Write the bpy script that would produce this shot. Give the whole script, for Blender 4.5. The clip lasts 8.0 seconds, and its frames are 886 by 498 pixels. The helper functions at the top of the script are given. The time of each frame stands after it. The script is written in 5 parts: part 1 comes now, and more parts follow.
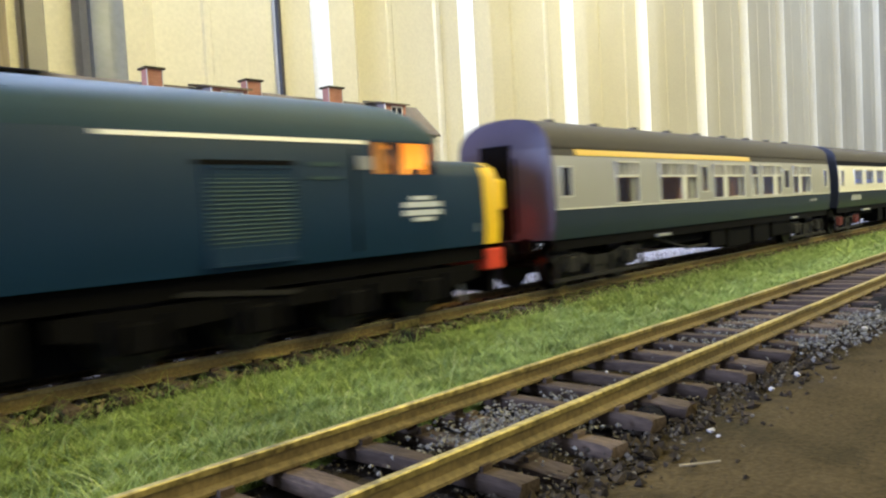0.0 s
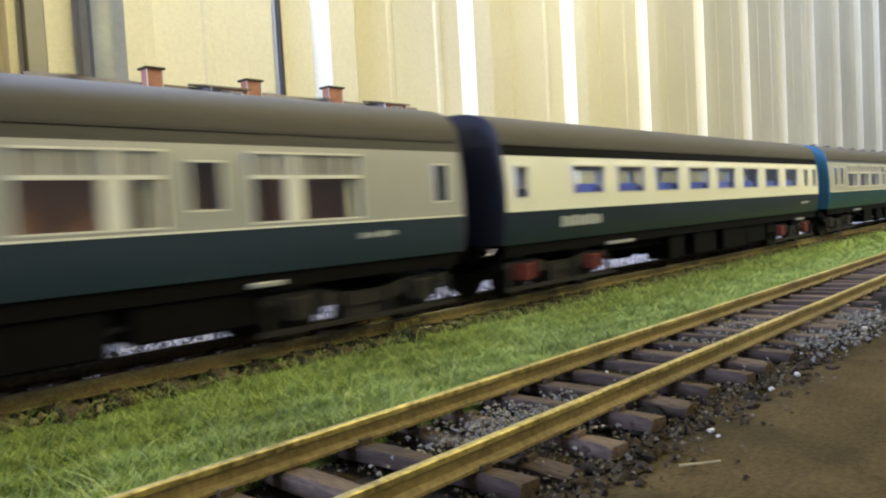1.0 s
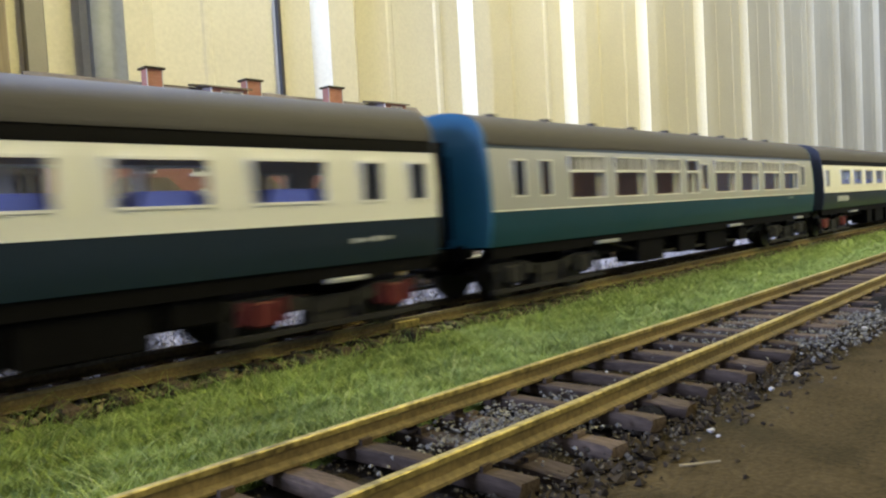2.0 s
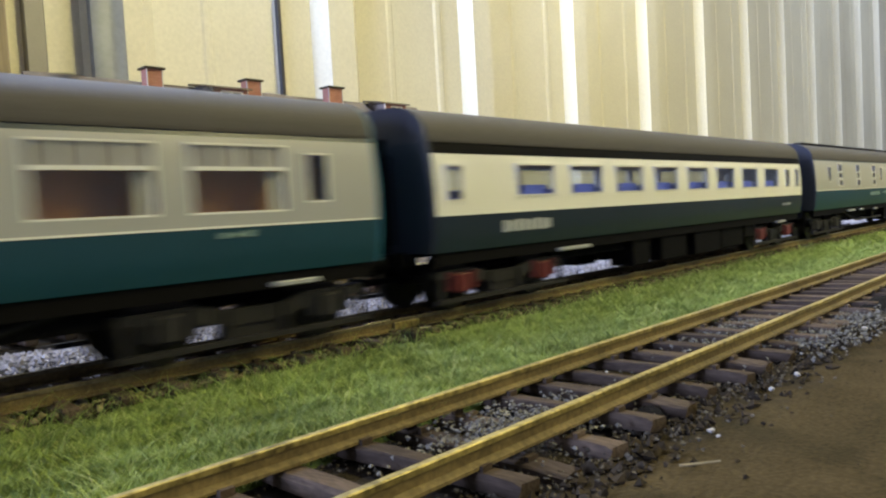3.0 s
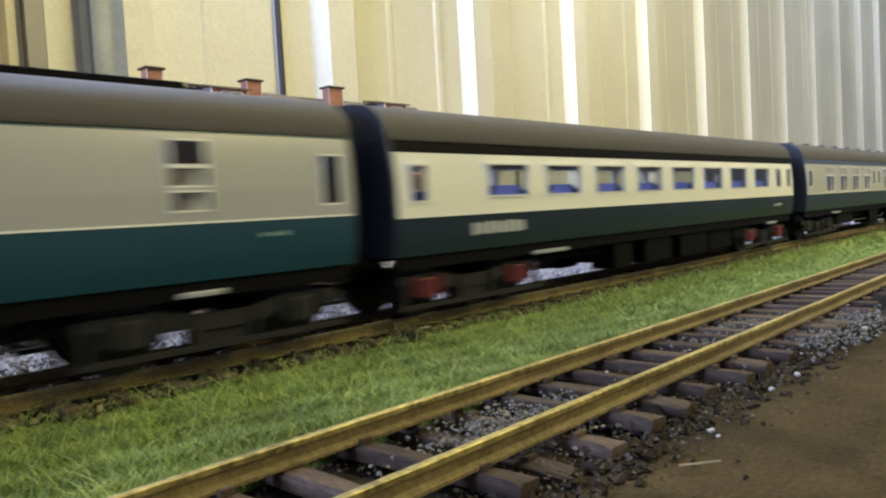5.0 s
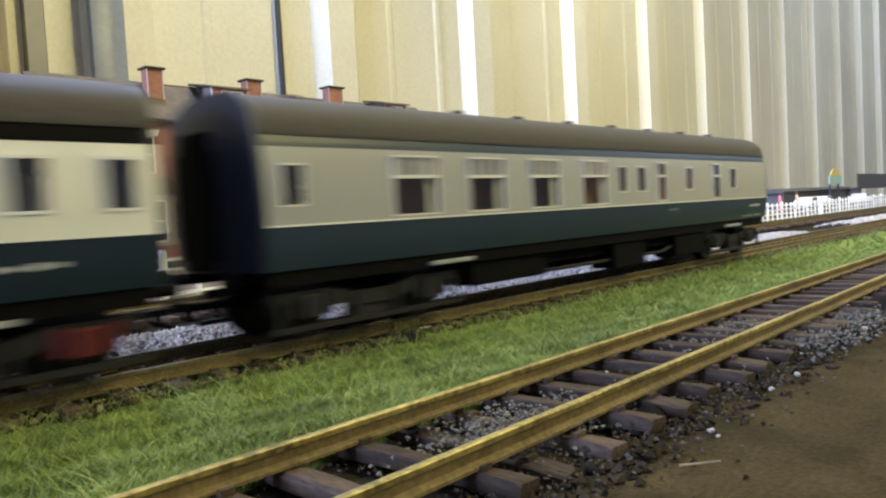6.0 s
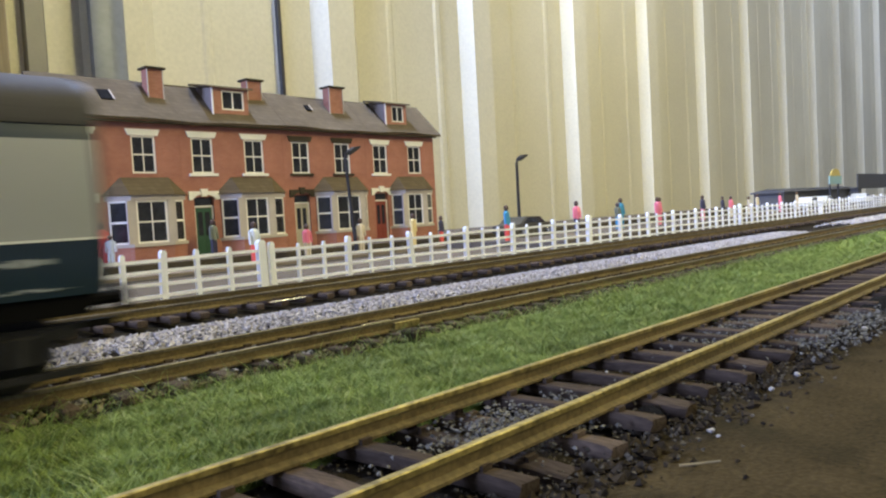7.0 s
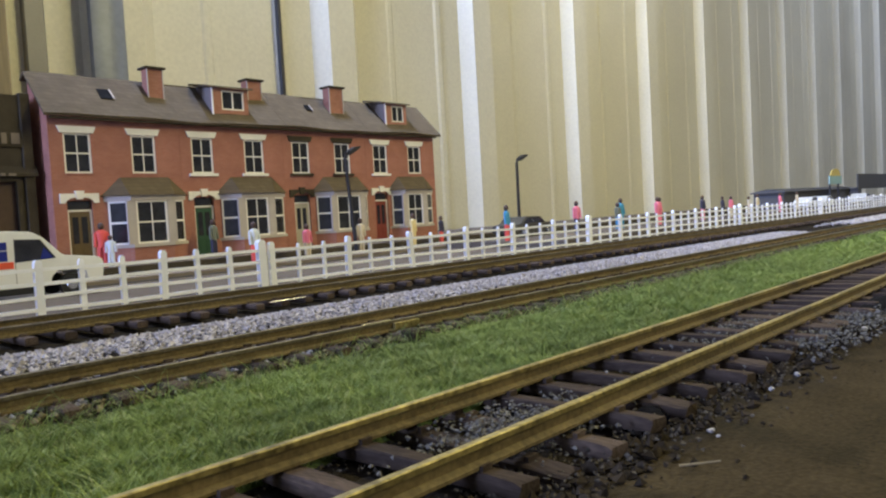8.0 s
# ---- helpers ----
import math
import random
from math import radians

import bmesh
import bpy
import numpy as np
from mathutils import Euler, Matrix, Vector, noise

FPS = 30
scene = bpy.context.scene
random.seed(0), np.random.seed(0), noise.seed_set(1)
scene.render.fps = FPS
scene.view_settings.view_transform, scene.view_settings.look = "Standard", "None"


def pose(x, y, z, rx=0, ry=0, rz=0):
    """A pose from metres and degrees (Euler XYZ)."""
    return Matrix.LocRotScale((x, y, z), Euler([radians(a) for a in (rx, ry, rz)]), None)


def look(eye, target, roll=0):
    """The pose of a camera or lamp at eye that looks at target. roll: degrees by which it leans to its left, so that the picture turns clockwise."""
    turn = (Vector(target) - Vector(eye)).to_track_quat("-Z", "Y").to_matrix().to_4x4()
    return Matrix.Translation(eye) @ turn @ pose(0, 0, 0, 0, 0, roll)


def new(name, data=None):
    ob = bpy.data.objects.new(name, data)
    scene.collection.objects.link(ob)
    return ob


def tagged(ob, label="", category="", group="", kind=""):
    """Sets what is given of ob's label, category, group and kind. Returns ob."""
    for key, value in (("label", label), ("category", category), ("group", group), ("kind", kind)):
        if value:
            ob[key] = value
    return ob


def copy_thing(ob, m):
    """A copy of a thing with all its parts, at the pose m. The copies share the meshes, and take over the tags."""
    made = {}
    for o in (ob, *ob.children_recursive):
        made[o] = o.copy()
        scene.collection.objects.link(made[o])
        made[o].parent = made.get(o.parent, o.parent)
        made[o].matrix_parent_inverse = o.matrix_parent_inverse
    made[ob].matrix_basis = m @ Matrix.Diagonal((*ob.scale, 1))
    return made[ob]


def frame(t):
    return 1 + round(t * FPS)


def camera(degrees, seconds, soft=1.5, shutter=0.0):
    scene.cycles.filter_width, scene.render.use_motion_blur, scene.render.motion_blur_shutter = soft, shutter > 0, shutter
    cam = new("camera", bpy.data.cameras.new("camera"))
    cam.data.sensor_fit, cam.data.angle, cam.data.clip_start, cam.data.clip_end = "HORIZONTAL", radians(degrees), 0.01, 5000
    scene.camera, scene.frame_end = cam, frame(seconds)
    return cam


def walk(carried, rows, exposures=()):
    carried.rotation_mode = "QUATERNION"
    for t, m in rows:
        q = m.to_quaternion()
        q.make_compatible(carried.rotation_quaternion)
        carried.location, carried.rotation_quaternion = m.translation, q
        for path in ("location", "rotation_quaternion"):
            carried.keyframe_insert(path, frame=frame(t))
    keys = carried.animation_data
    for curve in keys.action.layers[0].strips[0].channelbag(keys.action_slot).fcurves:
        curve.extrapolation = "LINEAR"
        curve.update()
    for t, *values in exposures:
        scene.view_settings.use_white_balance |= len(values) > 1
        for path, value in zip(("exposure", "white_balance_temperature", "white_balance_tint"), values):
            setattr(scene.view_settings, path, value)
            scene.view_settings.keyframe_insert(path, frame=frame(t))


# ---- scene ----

# Everything below is laid out in millimetres (a 1:76 model railway) and turned into metres by part() and at().
MM = 0.001
rnd = random.Random(7)


def at(x, y, z, rx=0, ry=0, rz=0):
    return pose(x * MM, y * MM, z * MM, rx, ry, rz)


# ---------------------------------------------------------------- camera
cam = camera(61.87, 8.0, soft=2.2, shutter=0.4)
EYE = Vector((0, 0, 23.85)) * MM
YAW, PITCH, ROLL = radians(43.03), radians(-2.76), -3.23
AIM = EYE + Vector((math.cos(YAW) * math.cos(PITCH), math.sin(YAW) * math.cos(PITCH), math.sin(PITCH)))
walk(cam, [(0.0, look(EYE, AIM, ROLL)), (8.0, look(EYE, AIM, ROLL))],
     exposures=[(0.0, 0.18, 6500, 10), (0.6, 0.16, 6500, 10), (1.5, 0.0, 6500, 10), (4.0, -0.09, 6450, 11), (6.3, -0.06, 6350, 11), (7.0, -0.36, 6200, 13), (8.0, -0.66, 6100, 15)])

# ---------------------------------------------------------------- light
world = bpy.data.worlds.new("room_light")
scene.world = world
world.use_nodes = True
world.node_tree.nodes["Background"].inputs[0].default_value = (0.75, 0.82, 1.0, 1)
world.node_tree.nodes["Background"].inputs[1].default_value = 0.7


def lamp(name, eye, target, size, power, colour):
    data = bpy.data.lights.new(name, "AREA")
    data.shape, data.size, data.size_y = "RECTANGLE", size[0], size[1]
    data.energy, data.color = power, colour
    ob = new(name, data)
    ob.matrix_world = look(eye, target)
    return ob


# a warm tube under the shed roof, and daylight through the opening at the west end
lamp("tube_lamp_light", (0.6, -0.25, 0.676), (0.6, 0.0, 0), (0.06, 1.1), 19.0, (0.99, 0.87, 0.36))
# added fill light, lifts the right end of the cladding
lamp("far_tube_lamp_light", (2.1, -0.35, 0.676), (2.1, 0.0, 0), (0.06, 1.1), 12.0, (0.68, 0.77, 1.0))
# cool light added close to the cladding to whiten the rib flanks
lamp("wall_lamp_light", (0.27, 0.5, 0.685), (0.9, 0.5, 0.1), (0.1, 0.03), 17.0, (0.5, 0.62, 1.0))
lamp("doorway_daylight", (-3.17, 0.22, 0.5), (0.8, 0.4, 0.15), (0.56, 1.0), 180.0, (0.47, 0.58, 1.0))


# ---------------------------------------------------------------- materials
def mat(name, base, rough=0.6, metal=0.0, vary=0.15, scale=300.0, fine=2500.0, bump=0.0, spec=0.4, tint=None,
        piece=0.0, island=False, emit=None, stretch=None):
    m = bpy.data.materials.new(name)
    m.use_nodes = True
    nt = m.node_tree
    b = nt.nodes["Principled BSDF"]
    b.inputs["Roughness"].default_value = rough
    b.inputs["Metallic"].default_value = metal
    b.inputs["Specular IOR Level"].default_value = spec
    co = nt.nodes.new("ShaderNodeTexCoord")
    src = co.outputs["Object"]
    if stretch:
        mp = nt.nodes.new("ShaderNodeMapping")
        mp.inputs["Scale"].default_value = stretch
        nt.links.new(src, mp.inputs["Vector"])
        src = mp.outputs[0]
    n1 = nt.nodes.new("ShaderNodeTexNoise")
    n1.inputs["Scale"].default_value, n1.inputs["Detail"].default_value = scale, 4
    n2 = nt.nodes.new("ShaderNodeTexNoise")
    n2.inputs["Scale"].default_value, n2.inputs["Detail"].default_value = fine, 2
    nt.links.new(src, n1.inputs["Vector"])
    nt.links.new(src, n2.inputs["Vector"])
    half = nt.nodes.new("ShaderNodeMath")
    half.operation = "MULTIPLY"
    half.inputs[1].default_value = 0.5
    nt.links.new(n2.outputs["Fac"], half.inputs[0])
    add = nt.nodes.new("ShaderNodeMath")
    add.operation = "MULTIPLY_ADD"
    add.inputs[1].default_value = 0.5
    nt.links.new(n1.outputs["Fac"], add.inputs[0])
    nt.links.new(half.outputs[0], add.inputs[2])
    ramp = nt.nodes.new("ShaderNodeValToRGB")
    ramp.color_ramp.elements[0].position, ramp.color_ramp.elements[1].position = 0.34, 0.66
    lo = [c * (1 - vary) for c in base]
    hi = [min(1, c * (1 + vary)) for c in (tint or base)]
    ramp.color_ramp.elements[0].color = (*lo, 1)
    ramp.color_ramp.elements[1].color = (*hi, 1)
    nt.links.new(add.outputs[0], ramp.inputs[0])
    colour = ramp.outputs[0]
    if piece or island:
        if island:
            rand = nt.nodes.new("ShaderNodeNewGeometry").outputs["Random Per Island"]
        else:
            rand = nt.nodes.new("ShaderNodeObjectInfo").outputs["Random"]
        rng = nt.nodes.new("ShaderNodeMapRange")
        amount = piece or 0.35
        rng.inputs["To Min"].default_value, rng.inputs["To Max"].default_value = 1 - amount, 1 + amount
        nt.links.new(rand, rng.inputs["Value"])
        mul = nt.nodes.new("ShaderNodeVectorMath")
        mul.operation = "SCALE"
        nt.links.new(colour, mul.inputs[0])
        nt.links.new(rng.outputs[0], mul.inputs["Scale"])
        colour = mul.outputs[0]
    nt.links.new(colour, b.inputs["Base Color"])
    if bump:
        bp = nt.nodes.new("ShaderNodeBump")
        bp.inputs["Strength"].default_value, bp.inputs["Distance"].default_value = 0.7, bump * MM
        nt.links.new(add.outputs[0], bp.inputs["Height"])
        nt.links.new(bp.outputs[0], b.inputs["Normal"])
    if emit:
        b.inputs["Emission Color"].default_value = (*emit[0], 1)
        b.inputs["Emission Strength"].default_value = emit[1]
    return m


def glass(name, colour, rough=0.03):
    m = bpy.data.materials.new(name)
    m.use_nodes = True
    b = m.node_tree.nodes["Principled BSDF"]
    b.inputs["Base Color"].default_value = (*colour, 1)
    b.inputs["Roughness"].default_value = rough
    b.inputs["IOR"].default_value = 1.45
    b.inputs["Transmission Weight"].default_value = 1.0
    return m


def brick_mat(name, c1, c2, mortar, width, height):
    """Printed brick paper: courses of a given size in millimetres on an upright face."""
    m = bpy.data.materials.new(name)
    m.use_nodes = True
    nt = m.node_tree
    b = nt.nodes["Principled BSDF"]
    b.inputs["Roughness"].default_value = 0.9
    b.inputs["Specular IOR Level"].default_value = 0.15
    co = nt.nodes.new("ShaderNodeTexCoord")
    sep = nt.nodes.new("ShaderNodeSeparateXYZ")
    nt.links.new(co.outputs["Object"], sep.inputs[0])
    along = nt.nodes.new("ShaderNodeMath")
    along.operation = "ADD"
    nt.links.new(sep.outputs["X"], along.inputs[0])
    nt.links.new(sep.outputs["Y"], along.inputs[1])
    comb = nt.nodes.new("ShaderNodeCombineXYZ")
    nt.links.new(along.outputs[0], comb.inputs["X"])
    nt.links.new(sep.outputs["Z"], comb.inputs["Y"])
    br = nt.nodes.new("ShaderNodeTexBrick")
    br.inputs["Scale"].default_value = 1.0
    br.inputs["Brick Width"].default_value, br.inputs["Row Height"].default_value = width * MM, height * MM
    br.inputs["Mortar Size"].default_value = 0.12 * MM
    br.inputs["Color1"].default_value, br.inputs["Color2"].default_value = (*c1, 1), (*c2, 1)
    br.inputs["Mortar"].default_value = (*mortar, 1)
    nt.links.new(comb.outputs[0], br.inputs["Vector"])
    no = nt.nodes.new("ShaderNodeTexNoise")
    no.inputs["Scale"].default_value, no.inputs["Detail"].default_value = 90, 5
    nt.links.new(co.outputs["Object"], no.inputs["Vector"])
    rng = nt.nodes.new("ShaderNodeMapRange")
    rng.inputs["To Min"].default_value, rng.inputs["To Max"].default_value = 0.7, 1.3
    nt.links.new(no.outputs["Fac"], rng.inputs["Value"])
    mul = nt.nodes.new("ShaderNodeVectorMath")
    mul.operation = "SCALE"
    nt.links.new(br.outputs["Color"], mul.inputs[0])
    nt.links.new(rng.outputs[0], mul.inputs["Scale"])
    nt.links.new(mul.outputs[0], b.inputs["Base Color"])
    return m


def ground_mat():
    """Brown scatter on the open baseboard, dark ash along the siding: two ground covers with a ragged border."""
    m = mat("brown_scatter", (0.05, 0.0375, 0.019), 0.95, vary=0.45, scale=70, fine=1600, bump=0.9, spec=0.04)
    nt = m.node_tree
    b = nt.nodes["Principled BSDF"]
    old = b.inputs["Base Color"].links[0].from_socket
    co = nt.nodes.new("ShaderNodeTexCoord")
    sep = nt.nodes.new("ShaderNodeSeparateXYZ")
    nt.links.new(co.outputs["Object"], sep.inputs[0])
    no = nt.nodes.new("ShaderNodeTexNoise")
    no.inputs["Scale"].default_value, no.inputs["Detail"].default_value = 110, 6
    nt.links.new(co.outputs["Object"], no.inputs["Vector"])
    mad = nt.nodes.new("ShaderNodeMath")
    mad.operation = "MULTIPLY_ADD"
    mad.inputs[1].default_value = 0.03
    nt.links.new(no.outputs["Fac"], mad.inputs[0])
    nt.links.new(sep.outputs["Y"], mad.inputs[2])
    rng = nt.nodes.new("ShaderNodeMapRange")
    rng.inputs["From Min"].default_value, rng.inputs["From Max"].default_value = 0.051, 0.058
    nt.links.new(mad.outputs[0], rng.inputs["Value"])
    mix = nt.nodes.new("ShaderNodeMix")
    mix.data_type = "RGBA"
    nt.links.new(rng.outputs[0], mix.inputs["Factor"])
    nt.links.new(old, mix.inputs["A"])
    mix.inputs["B"].default_value = (0.026, 0.021, 0.015, 1)
    # damp dark patches with a ragged outline on the scatter
    spots = nt.nodes.new("ShaderNodeTexNoise")
    spots.inputs["Scale"].default_value, spots.inputs["Detail"].default_value, spots.inputs["Roughness"].default_value = 38, 7, 0.65
    nt.links.new(co.outputs["Object"], spots.inputs["Vector"])
    cut = nt.nodes.new("ShaderNodeMapRange")
    cut.inputs["From Min"].default_value, cut.inputs["From Max"].default_value = 0.52, 0.66
    cut.inputs["To Max"].default_value = 0.75
    nt.links.new(spots.outputs["Fac"], cut.inputs["Value"])
    damp = nt.nodes.new("ShaderNodeMix")
    damp.data_type = "RGBA"
    nt.links.new(cut.outputs[0], damp.inputs["Factor"])
    nt.links.new(mix.outputs["Result"], damp.inputs["A"])
    damp.inputs["B"].default_value = (0.02, 0.0175, 0.01, 1)
    nt.links.new(damp.outputs["Result"], b.inputs["Base Color"])
    return m


M_WALL = mat("cladding_paint", (0.585, 0.55, 0.41), 0.4, vary=0.08, scale=9, fine=320, bump=0.09)
M_ROOM = mat("shed_lining", (0.5, 0.48, 0.42), 0.8, vary=0.08, scale=3, fine=60)
M_TIMBER = mat("bare_timber", (0.24, 0.19, 0.1), 0.8, vary=0.25, scale=20, fine=400, stretch=(1, 1, 0.08))
M_FLANK_SHADE = mat("flank_shade_grey", (0.2, 0.19, 0.165), 0.5, 0.3, vary=0.12, scale=30)
M_RIB_SHADE = mat("rib_shade_blue_grey", (0.2, 0.215, 0.235), 0.42, 0.2, vary=0.12, scale=12, fine=200)
M_FLOOR = mat("concrete_floor", (0.25, 0.24, 0.22), 0.9, vary=0.15, scale=3, fine=60)
M_GROUND = ground_mat()
M_ROAD = mat("grey_road_card", (0.122, 0.1, 0.074), 0.9, spec=0.1, vary=0.14, scale=45, fine=1500)
M_KERB = mat("kerb_card", (0.21, 0.175, 0.135), 0.9, spec=0.1, vary=0.12, scale=90, fine=1500)
M_RAIL = mat("rail_steel", (0.17, 0.135, 0.05), 0.45, 0.5, vary=0.45, scale=60, fine=900, tint=(0.33, 0.265, 0.09))
M_DULL = mat("rail_dull_brass", (0.14, 0.118, 0.072), 0.5, 0.4, vary=0.4, scale=70, fine=1000)
M_WEB = mat("rail_web_rust", (0.125, 0.092, 0.038), 0.65, 0.2, spec=0.25, vary=0.45, scale=110, fine=1300)
M_RUST = mat("rail_rusty", (0.1, 0.08, 0.048), 0.55, 0.3, vary=0.4, scale=120, fine=1500)
M_SLEEPER = mat("sleeper_wood", (0.07, 0.051, 0.037), 0.85, spec=0.1, vary=0.45, scale=300, bump=0.25, piece=0.35, stretch=(1, 0.2, 1))
M_BALLAST = mat("ballast_stone", spec=0.08, base=(0.4, 0.37, 0.35), rough=0.9, vary=0.2, scale=900, fine=3000, island=True, piece=0.35)
M_GRIT = mat("grey_grit", spec=0.08, base=(0.082, 0.07, 0.05), rough=0.9, vary=0.3, scale=900, fine=3000, island=True, piece=0.5)
M_GRAVEL = mat("pale_grey_gravel", spec=0.08, base=(0.15, 0.14, 0.115), rough=0.9, vary=0.3, scale=900, fine=3000, island=True, piece=0.3)
M_PALE = mat("pale_chip", (0.36, 0.34, 0.3), 0.85, vary=0.15)
M_CLOD = mat("brown_clod", spec=0.08, base=(0.034, 0.026, 0.017), rough=0.95, vary=0.3, island=True, piece=0.4)
M_DEBRIS = mat("tan_debris", spec=0.08, base=(0.13, 0.108, 0.06), rough=0.9, vary=0.3, island=True, piece=0.6)
M_TURF = mat("turf_mat", spec=0.08, base=(0.1, 0.13, 0.024), rough=0.95, vary=0.4, scale=100, fine=1500, bump=0.6)
M_WHITE = mat("white_plastic", (0.88, 0.89, 0.92), 0.45, vary=0.06, scale=120, piece=0.06)
M_WHITE_PAPER = mat("white_card_paint", (0.82, 0.79, 0.72), 0.7, vary=0.08, scale=120)
M_GREY_STONE = mat("grey_stone_card", (0.46, 0.41, 0.36), 0.85, vary=0.12, scale=120)
M_BRICK = brick_mat("red_brick_card", (0.375, 0.162, 0.118), (0.33, 0.135, 0.096), (0.37, 0.195, 0.15), 3.0, 1.0)
M_CHIMNEY = brick_mat("chimney_brick_card", (0.4, 0.19, 0.14), (0.33, 0.14, 0.1), (0.36, 0.2, 0.15), 3.0, 1.0)
M_SLATE = brick_mat("slate_card", (0.13, 0.102, 0.065), (0.105, 0.082, 0.052), (0.09, 0.071, 0.046), 4.0, 2.2)
M_DARKSTONE = mat("dark_stone_card", (0.06, 0.05, 0.034), 0.9, spec=0.1, vary=0.35, scale=90)
M_GLASS = glass("window_glass", (0.8, 0.83, 0.85))
M_CHEEK = mat("dormer_grey_card", (0.19, 0.165, 0.15), 0.85, vary=0.15, scale=120, spec=0.1)
M_PINKLINING = mat("pale_rose_moulding", (0.5, 0.34, 0.3), 0.5, vary=0.15, scale=90)
M_MOUND = mat("mound_black", (0.007, 0.007, 0.009), 0.9, vary=0.4, scale=300, bump=0.4, spec=0.05)
M_GLINT = mat("rail_glint_metal", (0.75, 0.7, 0.58), 0.22, 0.9, vary=0.08)
M_DARKPANE = mat("printed_dark_pane", (0.025, 0.025, 0.03), 0.12, vary=0.5, scale=160, spec=0.5)
M_CREAM = mat("cream_coach_paint", (0.66, 0.655, 0.61), 0.36, vary=0.03, scale=40)
M_SKYLIGHT = mat("dull_dark_pane", (0.012, 0.012, 0.013), 0.9, vary=0.4, scale=160, spec=0.05)
M_GREYCREAM = mat("stone_grey_coach_paint", (0.315, 0.32, 0.322), 0.4, vary=0.03, scale=40)
M_DKGREEN = mat("near_black_green_paint", (0.009, 0.02, 0.037), 0.34, vary=0.08, scale=40)
M_BLUEGREY = mat("slate_blue_paint", (0.016, 0.031, 0.055), 0.4, vary=0.08, scale=40)
M_TEAL = mat("teal_blue_paint", (0.006, 0.043, 0.072), 0.38, vary=0.08, scale=40)
M_NAVY = mat("navy_end_paint", (0.009, 0.012, 0.025), 0.45, vary=0.1, scale=60)
M_ENDBLUE = mat("bright_blue_end_paint", (0.015, 0.11, 0.2), 0.45, vary=0.1, scale=60)
M_PLUM = mat("plum_end_paint", (0.05, 0.042, 0.07), 0.45, vary=0.1, scale=60)
M_ROOF = mat("grey_roof_paint", (0.066, 0.062, 0.06), 0.66, spec=0.14, vary=0.1, scale=60, stretch=(0.15, 1, 1))
M_BLACK = mat("black_plastic", (0.0034, 0.0032, 0.0038), 0.7, spec=0.06, vary=0.35, scale=300)
M_IRON = mat("bogie_grey", (0.016, 0.0152, 0.016), 0.65, spec=0.2, vary=0.35, scale=300)
M_WHEEL = mat("wheel_steel", (0.03, 0.028, 0.026), 0.4, 0.8, vary=0.2)
M_REDSPRING = mat("red_axlebox_paint", (0.08, 0.006, 0.007), 0.5, vary=0.15)
M_SILVER = mat("silver_step_paint", (0.33, 0.34, 0.36), 0.4, 0.3, vary=0.1)
M_SEATBLUE = mat("blue_seat_moulding", (0.05, 0.085, 0.62), 0.45, vary=0.1)
M_PARTITION = mat("brown_partition", (0.34, 0.14, 0.055), 0.55, vary=0.2, scale=120)
M_DARKWOOD = mat("dark_compartment", (0.07, 0.04, 0.025), 0.6, vary=0.2)
M_FROST = mat("frosted_vent", (0.27, 0.265, 0.26), 0.3, vary=0.55, scale=500, fine=900, stretch=(1, 1, 0.05))
M_FRAME = mat("window_frame_paint", (0.68, 0.68, 0.66), 0.35, vary=0.05)
M_BRIGHTFRAME = mat("bright_window_frame", (0.86, 0.85, 0.8), 0.25, 0.3, vary=0.04)
M_MARK = mat("lettering_white", (0.32, 0.34, 0.36), 0.5, vary=0.05)
M_EMBLEM = mat("emblem_white", (0.56, 0.6, 0.66), 0.5, vary=0.05)
M_MARKDIM = mat("lettering_faint", (0.16, 0.24, 0.24), 0.5, vary=0.05)
M_YSTRIPE = mat("first_class_yellow", (0.75, 0.5, 0.06), 0.4, vary=0.04)
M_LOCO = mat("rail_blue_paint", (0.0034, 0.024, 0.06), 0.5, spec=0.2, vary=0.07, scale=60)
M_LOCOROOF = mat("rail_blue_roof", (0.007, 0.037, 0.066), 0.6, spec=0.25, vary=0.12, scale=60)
M_YELLOW = mat("warning_yellow", (0.8, 0.52, 0.02), 0.4, vary=0.05)
M_REDBEAM = mat("red_buffer_beam", (0.6, 0.05, 0.02), 0.45, vary=0.1)
M_LOUVRE = mat("louvre_grey_green", (0.034, 0.068, 0.075), 0.7, spec=0.2, vary=0.1)
# emission puts the cab's orange lamplight into its wall colours
M_CABGLOW = mat("lit_cab", (0.9, 0.45, 0.1), 0.6, emit=((1.0, 0.28, 0.012), 1.7))
M_CABDIM = mat("dim_cab_glow", (0.5, 0.25, 0.07), 0.6, emit=((1.0, 0.36, 0.03), 0.5))
M_TAIL = mat("tail_lamp_glow", (0.9, 0.05, 0.02), 0.4, emit=((1.0, 0.05, 0.02), 24.0))
M_TUBE = mat("tube_glow", (1, 1, 0.9), 0.4, emit=((1.0, 0.92, 0.65), 6.0))
M_LAMPBLACK = mat("lamp_black", (0.015, 0.014, 0.013), 0.5, vary=0.2)
M_VAN = mat("van_cream_white", (0.78, 0.78, 0.74), 0.3, vary=0.03)
M_VANSTRIPE = mat("orange_red_stripe", (0.75, 0.1, 0.04), 0.4)
M_VANBLUE = mat("deep_blue_moulding", (0.015, 0.025, 0.22), 0.3)
M_TYRE = mat("black_rubber", (0.02, 0.02, 0.02), 0.8)
M_CHROME = mat("chrome_hub", (0.6, 0.6, 0.6), 0.25, 0.9)


def paint(name, colour, rough=0.6):
    return mat(name, colour, rough, vary=0.06, scale=200)


